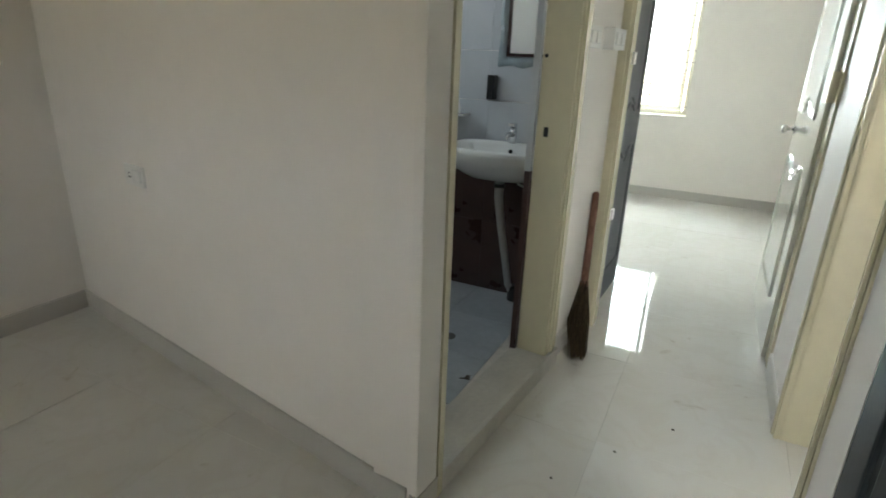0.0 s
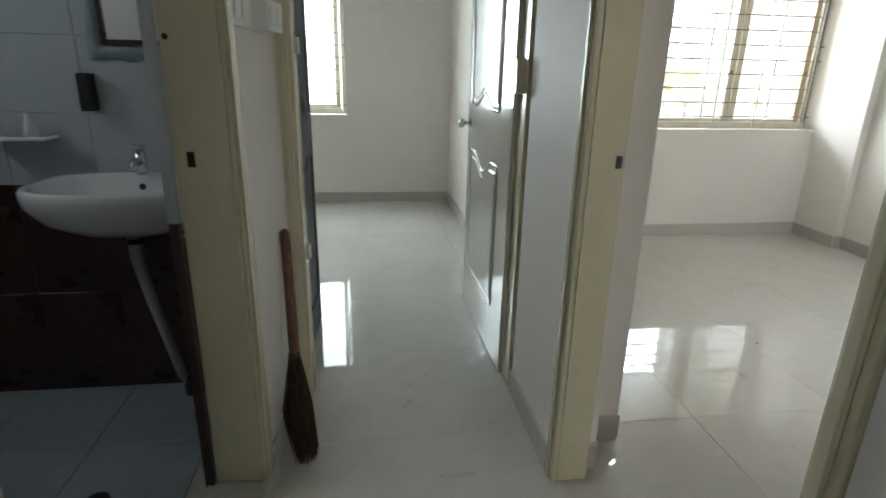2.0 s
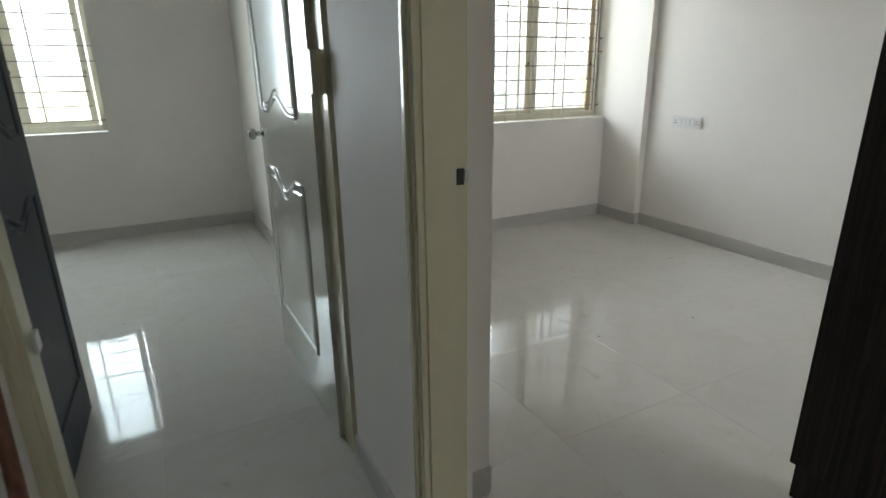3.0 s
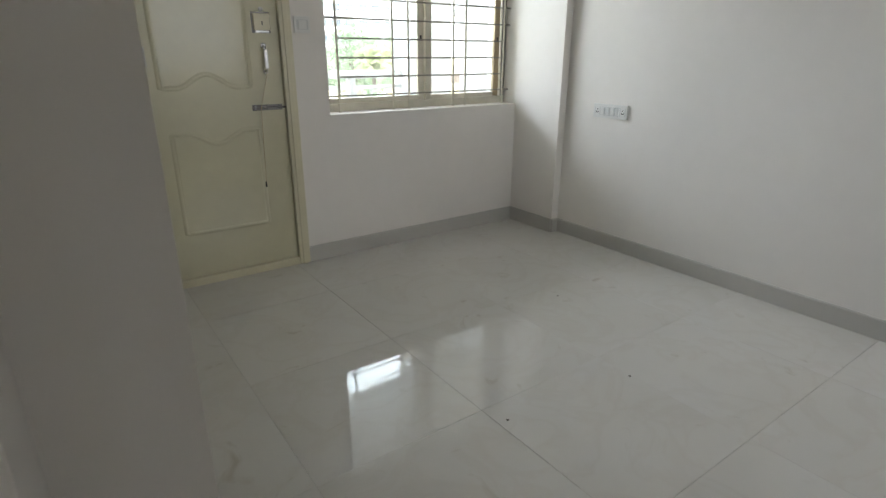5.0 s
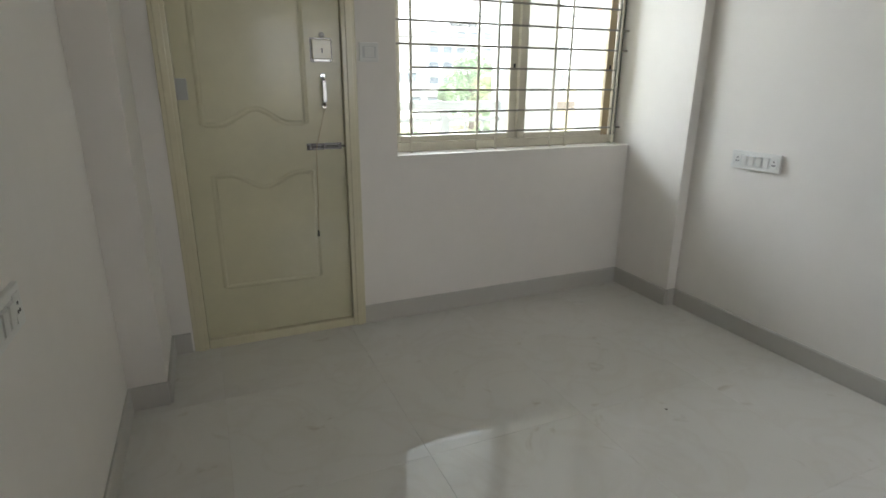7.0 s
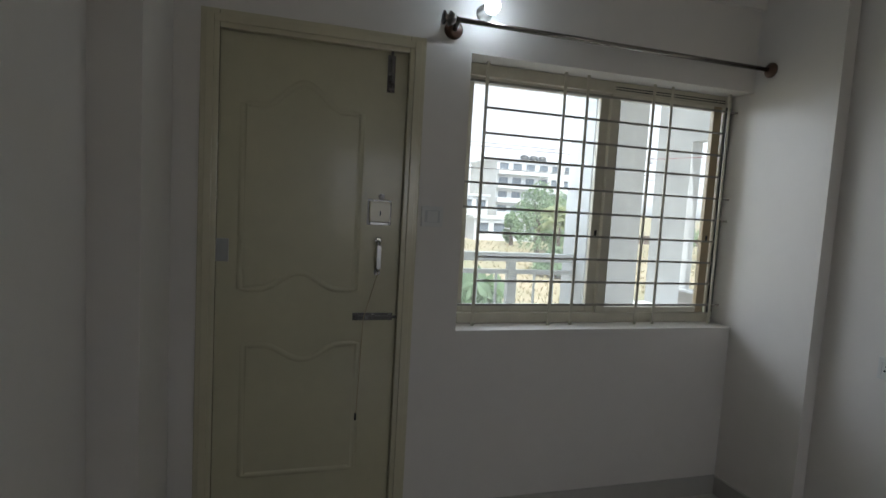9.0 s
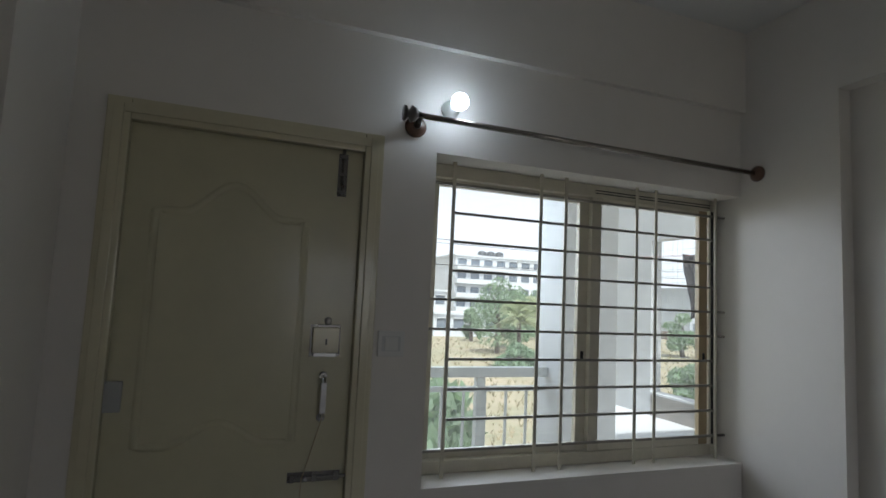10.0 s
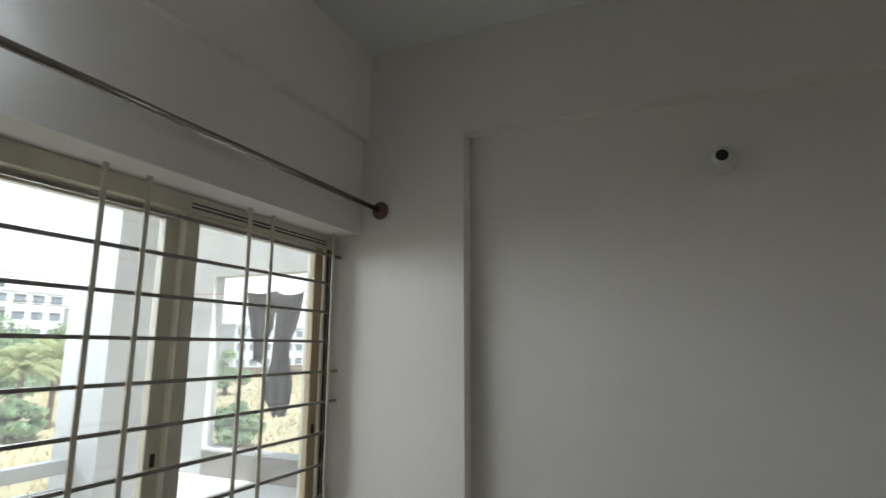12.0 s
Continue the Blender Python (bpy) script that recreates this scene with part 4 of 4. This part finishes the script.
structure("balcony_column", boxes((4.14, 4.62, 7.0, 7.35, -0.04, 2.79)), CONCRETE, "pale plastered balcony column", "column")
structure("terrace_wall", boxes((8.0, 8.2, 10.47, 11.3, -0.05, 3.5), (8.0, 8.2, 7.81, 10.47, 2.64, 3.5), (8.0, 8.2, 5.7, 7.81, 2.64, 2.789)), CONCRETE, "pale plastered terrace wall with a wide opening", "wall")
structure("terrace_parapet", boxes((8.003, 8.197, 5.7, 10.469, -0.05, 0.27)), PARAPET, "low parapet under the terrace opening, coloured darker for its shade", "wall")
structure("parapet_coping", boxes((7.985, 8.215, 5.7, 10.469, 0.27, 0.30)), CONCRETE, "pale coping on the parapet", "coping")
net = bmesh.new()
for k in range(48):
    tube(net, [(8.12, 5.75 + 0.1 * k, 0.30), (8.12, 5.75 + 0.1 * k, 2.64)], 0.0022, 4, False)
for k in range(22):
    tube(net, [(8.12, 5.7, 0.38 + 0.1 * k), (8.12, 10.47, 0.38 + 0.1 * k)], 0.0022, 4, False)
tagged(part("bird_net", net, CONCRETE), "thin pale netting stretched across the terrace opening", "net")
rl = thing("balcony_railing", "grey painted steel balcony railing", "railing", (0, 0, 0))
part("top_rail", bevelled(boxes((1.31, 4.135, 7.16, 7.22, 1.03, 1.10)), 0.008), RAILPAINT, rl)
part("lower_rail", boxes((1.31, 4.135, 7.175, 7.205, 0.93, 0.965)), RAILPAINT, rl)
part("bottom_rail", boxes((1.31, 4.135, 7.175, 7.205, 0.06, 0.095)), RAILPAINT, rl)
for k in range(6):
    x = 1.40 + 1.1 * k
    if x < 4.1:
        part("post", boxes((x - 0.03, x + 0.03, 7.16, 7.22, -0.04, 1.029)), RAILPAINT, rl)
x = 1.5
while x < 4.10:
    part("baluster", boxes((x - 0.008, x + 0.008, 7.182, 7.198, 0.096, 0.929)), RAILPAINT, rl)
    x += 0.165

cl = thing("hanging_cloth", "dark cotton clothes hanging on a line", "clothes", (7.97, 9.25, 0))
random.seed(9)


def drape(edges, seed):
    """Hanging cloth: edges gives (height, from, to) down the cloth; folds deepen towards the hem."""
    bm = bmesh.new()
    nx, nz = 18, 26
    g = []
    for j in range(nz + 1):
        f = j / nz * (len(edges) - 1)
        k = min(int(f), len(edges) - 2)
        z, a, b = (p + (q - p) * (f - k) for p, q in zip(edges[k], edges[k + 1]))
        row = []
        for i in range(nx + 1):
            u, v = i / nx, j / nz
            fold = 0.045 * math.sin(u * 17 + seed + v * 2.5) * (0.25 + v) + 0.05 * noise.noise((u * 4, v * 5, seed))
            row.append(bm.verts.new((fold, a + (b - a) * u + 0.02 * noise.noise((u * 2, v * 6, seed + 4)), z + 0.09 * noise.noise((u * 5, seed, 0)) * v - 0.03 * math.sin(u * math.pi) * (1 - v))))
        g.append(row)
    for p, q in zip(g, g[1:]):
        for i in range(nx):
            bm.faces.new((p[i], p[i + 1], q[i + 1], q[i]))
    bmesh.ops.solidify(bm, geom=list(bm.faces), thickness=0.006)
    return bm


part("garment", drape(((2.39, 0.02, 0.55), (2.1, 0.06, 0.52), (1.75, 0.15, 0.43), (1.47, 0.26, 0.37)), 1.0), CLOTH, cl, "dark shirt", smooth=True)
part("garment", drape(((2.36, -0.40, 0.05), (2.05, -0.34, 0.05), (1.72, -0.24, 0.06), (1.42, -0.26, 0.12), (1.12, -0.33, 0.20), (0.95, -0.30, 0.16), (0.76, -0.20, 0.02)), 2.6), CLOTH, cl, "dark trousers", smooth=True)
part("hook", boxes((-0.01, 0.06, 2.19, 2.21, 2.35, 2.37)), WIRE, cl)
part("hook", boxes((-0.01, 0.06, -2.21, -2.19, 2.35, 2.57)), WIRE, cl)
part("clothes_line", tube(bmesh.new(), [(0.0, -2.2, 2.42), (0.0, 0.1, 2.35), (0.0, 2.2, 2.42)], 0.004, 6), REDWIRE, cl, "red washing line")

FARX = lambda slope, y: 1.965 + slope * (y - 3.831)


def block(name, label, x0, x1, y0, y1, z0, z1, rows, cols, wall_mat, tanks=False, bands=False):
    """A block of flats: body, parapet, floor bands and windows on the side towards the flat."""
    b = thing(name, label, "building", ((x0 + x1) / 2, y0, z0), 0, "buildings beyond the field")
    w, h, dp = x1 - x0, z1 - z0, y1 - y0
    part("wall", boxes((-w / 2, w / 2, 0, dp, 0, h)), wall_mat, b)
    part("roof", boxes((-w / 2 - 0.3, w / 2 + 0.3, -0.3, dp + 0.3, h, h + 0.35)), wall_mat, b, "flat parapet roof")
    fh = h / rows
    for r in range(rows):
        if bands:
            part("balcony", boxes((-w / 2, -w / 2 + w * 0.55, -1.2, -0.01, r * fh + 0.05, r * fh + 1.0)), FACADE, b)
        for c in range(cols):
            cx = -w / 2 + (c + 0.5) * w / cols
            ww = w / cols * 0.32
            wn_ = part("window", boxes((cx - ww, cx + ww, -0.10, -0.02, r * fh + fh * 0.36, r * fh + fh * 0.80)), DARKPANE, b)
            part("sill", boxes((cx - ww - 0.1, cx + ww + 0.1, -0.35, -0.101, r * fh + fh * 0.83, r * fh + fh * 0.88)), FACADE, wn_)
    if tanks:
        for k in range(3):
            part("water_tank", lathe([(0.9, h + 0.35), (0.95, h + 1.0), (0.9, h + 1.7), (0.3, h + 2.0)], "z", 16, (k * 2.1 - 1.5, dp * 0.4, 0)), TANK, b, "black roof water tank", smooth=True)
    return b


YB = 105.0
block("apartment_building", "white multi-storey block of flats with roof tanks", FARX(0.40, YB), FARX(0.60, YB), YB, YB + 16, -3.4, 10.6, 5, 7, FACADE, True, True)
block("apartment_building", "white low block of flats behind the field", FARX(0.27, 90), FARX(0.385, 90), 90, 102, -3.4, 2.9, 2, 4, FACADE)
block("apartment_building", "pale far block of flats", FARX(0.61, 140), FARX(0.72, 140), 140, 150, -3.4, 10.4, 4, 6, FACADEGREY)
block("apartment_building", "bluish far block of flats beyond the terrace", FARX(1.0, 90), FARX(1.30, 90), 90, 100, -3.4, 6.0, 3, 7, FACADEGREY)
block("shed", "long low white shed by the field", FARX(0.36, 74), FARX(0.50, 74), 74, 80, -3.4, -0.4, 1, 4, FACADE)
structure("boundary_wall", boxes((FARX(0.2, 78), FARX(1.3, 78), 78.2, 78.5, -3.4, -2.0)), BARK, "reddish low boundary wall across the field", "wall")


def leaf_cloud(bm, centre, radii, count, size):
    for k in range(count):
        while True:
            p = Vector((random.uniform(-1, 1), random.uniform(-1, 1), random.uniform(-1, 1)))
            if 0.25 < p.length < 1:
                break
        p = Vector((p.x * radii[0], p.y * radii[1], p.z * radii[2])) + Vector(centre)
        q = Euler((random.uniform(0, 6), random.uniform(0, 6), random.uniform(0, 6))).to_matrix()
        s = size * random.uniform(0.6, 1.4)
        vs = [bm.verts.new(p + q @ Vector(c)) for c in ((-s, 0, 0), (0, -s * 0.5, 0.1 * s), (s, 0, 0), (0, s * 0.5, 0.1 * s))]
        bm.faces.new(vs)


def tree(x, y, h, spread, label):
    t = thing("tree", label, "tree", (x, y, -3.4), random.uniform(0, 360), "trees and shrubs in the field")
    tr = bmesh.new()
    tube(tr, [(0, 0, 0), (0.1, 0.05, h * 0.2), (0.05, -0.1, h * 0.45), (0, 0, h * 0.7)], [0.28, 0.22, 0.16, 0.07], 8)
    crown = bmesh.new()
    for k in range(13):
        a = k * 2.4
        z = h * random.uniform(0.22, 0.80)
        r = spread * random.uniform(0.35, 0.75) * (1.15 - 0.6 * z / h)
        e = Vector((math.cos(a) * r, math.sin(a) * r, z))
        tube(tr, [(0, 0, h * 0.3 + 0.03 * k), e * 0.6 + Vector((0, 0, z * 0.35)), e], [0.09, 0.06, 0.03], 5)
        leaf_cloud(crown, e, (spread * random.uniform(0.26, 0.44), spread * random.uniform(0.26, 0.44), h * random.uniform(0.10, 0.18)), 260, 0.15)
    leaf_cloud(crown, (0, 0, h * 0.86), (spread * 0.35, spread * 0.35, h * 0.14), 260, 0.16)
    part("trunk", tr, BARK, t)
    part("crown", crown, LEAF, t, "loose green crown")


def palm(x, y, h, spread, label):
    t = thing("palm", label, "palm tree", (x, y, -3.4), 0, "palms in the field")
    part("trunk", tube(bmesh.new(), [(0, 0, 0), (0.06, 0, h * 0.5), (0, 0.04, h)], [0.2, 0.16, 0.14], 9), BARK, t)
    bm = bmesh.new()
    for k in range(44):
        a, up = k * 2.399, random.uniform(0.1, 1.9)
        d = Vector((math.cos(a), math.sin(a), 0))
        pts = [Vector((0, 0, h)) + d * spread * u * (1 - 0.25 * max(up, 0)) + Vector((0, 0, spread * (up * u - (0.40 + 0.36 * max(up, 0)) * u * u))) for u in (0, 0.25, 0.5, 0.75, 1.0)]
        side = Vector((-d.y, d.x, 0))
        for p, q in zip(pts, pts[1:]):
            for s in (-1, 1):
                for f in range(4):
                    m = p.lerp(q, f / 4)
                    tip = m + side * s * spread * 0.24 + (q - p) * 0.7 - Vector((0, 0, 0.08 * spread))
                    w = (q - p) * 0.11
                    bm.faces.new([bm.verts.new(v) for v in (m - w, m + w, tip)])
    part("fronds", bm, PALM, t, "spreading green fronds")


random.seed(12)
tree(FARX(0.50, 52), 52, 7.6, 3.4, "leafy green tree in the dry field")
tree(FARX(0.54, 57), 57, 6.4, 2.8, "leafy green tree in the dry field")
tree(FARX(0.60, 70), 70, 7.8, 2.6, "thin grey-green tree behind the field")
tree(FARX(0.66, 66), 66, 4.6, 2.8, "dark green bushy tree by the boundary")
tree(FARX(0.44, 66), 66, 4.2, 1.6, "small tree beside the flats")
tree(FARX(0.83, 60), 60, 5.0, 3.0, "green tree beyond the terrace")
tree(FARX(0.98, 50), 50, 4.8, 2.6, "green tree beyond the terrace")
tree(FARX(0.37, 11), 11.0, 3.85, 1.4, "green shrub close below the balcony")
tree(FARX(1.02, 26), 26, 2.2, 1.5, "low green shrub beyond the terrace")
palm(FARX(0.548, 40), 40, 3.6, 2.1, "bushy date palm in the dry field")
tree(FARX(0.545, 38), 38, 2.2, 1.7, "low dense bush under the palm")
palm(FARX(0.597, 41), 41, 3.9, 2.1, "date palm with a clear trunk")
bm = bmesh.new()
random.seed(21)
for k in range(4200):
    y = 10 + 62 * random.random() ** 0.8
    x = FARX(random.uniform(0.15, 1.35), y)
    s = random.uniform(0.10, 0.34)
    for j in range(3):
        a = random.uniform(0, 6.28)
        o = Vector((x, y, -3.4))
        d = Vector((math.cos(a), math.sin(a), 0)) * s * 0.5
        bm.faces.new([bm.verts.new(v) for v in (o - d * 0.4, o + d * 0.4, o + d + Vector((0, 0, s)))])
tagged(part("dry_grass", bm, surface("dry_grass_blades", (0.37, 0.30, 0.20), 0.9, mottle=0.35, scale=0.4, dark=(0.27, 0.265, 0.15))), "tufts of dry yellow grass in the field", "grass", kind="stuff")
line = thing("power_line", "overhead power line on poles across the field", "power line", (0, 0, 0))
for x in (-18.0, 78.0):
    part("pole", tube(bmesh.new(), [(x, 50, -3.4), (x, 50, 9.0)], [0.16, 0.11], 8), CONCRETE, line)
    part("cross_arm", boxes((x - 0.06, x + 0.06, 48.6, 51.4, 7.9, 8.05)), WIRE, line)
for k, (z, dz) in enumerate(((8.0, -0.1), (7.6, 0.3), (5.6, 0.6), (4.6, 3.2))):
    part("cable", tube(bmesh.new(), [(-18 + i * 12, 48.9 + 0.7 * k, z + dz * i / 8 - 1.1 * math.sin(i / 8 * math.pi)) for i in range(9)], 0.028, 5), WIRE, line)

# ---- pieces: floor crumbs, bathroom tiles, floor tiles ----
random.seed(3)
for x, y in ((2.953, 3.473), (0.42, 2.30), (0.60, 2.55), (2.35, 3.55), (1.02, 2.35), (0.25, 2.05), (3.3, 4.2)):
    bm = bmesh.new()
    bmesh.ops.create_icosphere(bm, subdivisions=1, radius=0.006)
    for v in bm.verts:
        v.co = Vector((v.co.x * random.uniform(0.6, 1.6), v.co.y * random.uniform(0.6, 1.6), abs(v.co.z) * 0.5))
    o = part("crumb", bm, LITTER)
    o.matrix_world = pose(x, y, 0.0002)
    tagged(o, "small dark crumb of dirt on the floor", "dirt", "crumbs on the floor")


bm = bmesh.new()
for k in range(3):
    tube(bm, [(-0.012 * k, 0.006 * k, 0.003), (0.012, 0.014 - 0.012 * k, 0.009), (0.034 - 0.006 * k, 0.02 - 0.016 * k, 0.003)], [0.002, 0.005, 0.001], 6)
o = part("dead_leaf", bm, LITTER)
o.matrix_world = pose(-0.262, 2.434, 0.0165, 0, 0, 40)
tagged(o, "small dark dead leaf on the bathroom floor", "leaf litter")


def tiled(parent, name, mesh, spots):
    for m in spots:
        ob = new(name, mesh)
        ob.parent = parent
        ob.matrix_parent_inverse = parent.matrix_world.inverted()
        ob.matrix_basis = m


def slab_mesh(name, w, h, t, material, bev=0.0012):
    """One tile lying in local x, y with its face at z = 0 and eased edges."""
    bm = bmesh.new()
    lo = [bm.verts.new((x, y, -t)) for x, y in ((0, 0), (w, 0), (w, h), (0, h))]
    mid = [bm.verts.new((x, y, -bev)) for x, y in ((0, 0), (w, 0), (w, h), (0, h))]
    up = [bm.verts.new((x, y, 0)) for x, y in ((bev, bev), (w - bev, bev), (w - bev, h - bev), (bev, h - bev))]
    bm.faces.new(up)
    for i in range(4):
        j = (i + 1) % 4
        bm.faces.new((mid[i], mid[j], up[j], up[i]))
        bm.faces.new((lo[i], lo[j], mid[j], mid[i]))
    return mesh_of(name, bm, material)


def wall_tiles(parent, origin, way, length, rows, w, material_mesh):
    """Rows of tiles on a wall: origin and way in plan; rows is (bottom, height, mesh) triples."""
    up = Vector((0, 0, 1))
    d = Vector((*way, 0)).normalized()
    nrm = d.cross(up)
    for z, h, mesh in rows:
        k = 0
        while k * (w + 0.002) < length - 0.02:
            p = Vector((*origin, z)) + d * k * (w + 0.002)
            m = Matrix((( d.x, up.x, nrm.x, p.x), (d.y, up.y, nrm.y, p.y), (d.z, up.z, nrm.z, p.z), (0, 0, 0, 1)))
            ob = new("wall_tile", mesh)
            ob.parent = parent
            ob.matrix_basis = m
            k += 1


brown = slab_mesh("brown_tile", 0.2993, 0.4364, 0.008, BATHBROWN)
white = slab_mesh("white_tile", 0.298, 0.262, 0.008, BATHWHITE)
BROWS = [(0.012, 0.437, brown), (0.449, 0.437, brown)] + [(0.888 + 0.2645 * k, 0.2645, white) for k in range(7)]
bt = thing("bathroom_back_tiles", "white wall tiles over a dark brown tiled dado", "wall tiles", (0, 0, 0), kind="structure")
wall_tiles(bt, (-1.845, 3.441), (1, 0), 1.74, BROWS, 0.298, None)
bt = thing("bathroom_side_tiles", "white wall tiles over a dark brown tiled dado", "wall tiles", (0, 0, 0), kind="structure")
wall_tiles(bt, (-1.842, 2.10), (0, 1), 1.33, BROWS[:6], 0.298, None)
bt = thing("bathroom_door_tiles", "white wall tiles over a dark brown tiled dado beside the door", "wall tiles", (0, 0, 0), kind="structure")
q = Vector((*HK, 0)) + pu * 1.77 + Vector((-pu.y, pu.x, 0)) * 0.149
wall_tiles(bt, (q.x, q.y), (-pu.x, -pu.y), 0.60, BROWS, 0.298, None)
bf = thing("bathroom_floor", "grey matt bathroom floor tiles", "floor", (0, 0, 0), kind="structure")
fm = slab_mesh("bath_floor_tile", 0.398, 0.398, 0.006, BATHFLOOR)
tiled(bf, "floor_tile", fm, [pose(-1.84 + 0.4 * i, 2.24 + 0.4 * j, 0.0145) for i in range(4) for j in range(3)] )

PITCH_X, PITCH_Y = 0.655, 0.661
full = slab_mesh("tile", PITCH_X - 0.0008, PITCH_Y - 0.0008, 0.008, TILE, 0.0004)
spots = []
for i in range(-7, 5):
    for j in range(-8, 7):
        x, y = 1.655 + PITCH_X * i, 2.99 + PITCH_Y * j
        if not (-1.75 < x and x + PITCH_X < -0.25 and y > 2.05 and y + PITCH_Y < 3.2) and x < 4.2 and y < 6.9:
            spots.append(pose(x, y, random.uniform(-0.0004, 0.0002)))
tiled(floor, "tile", full, spots)
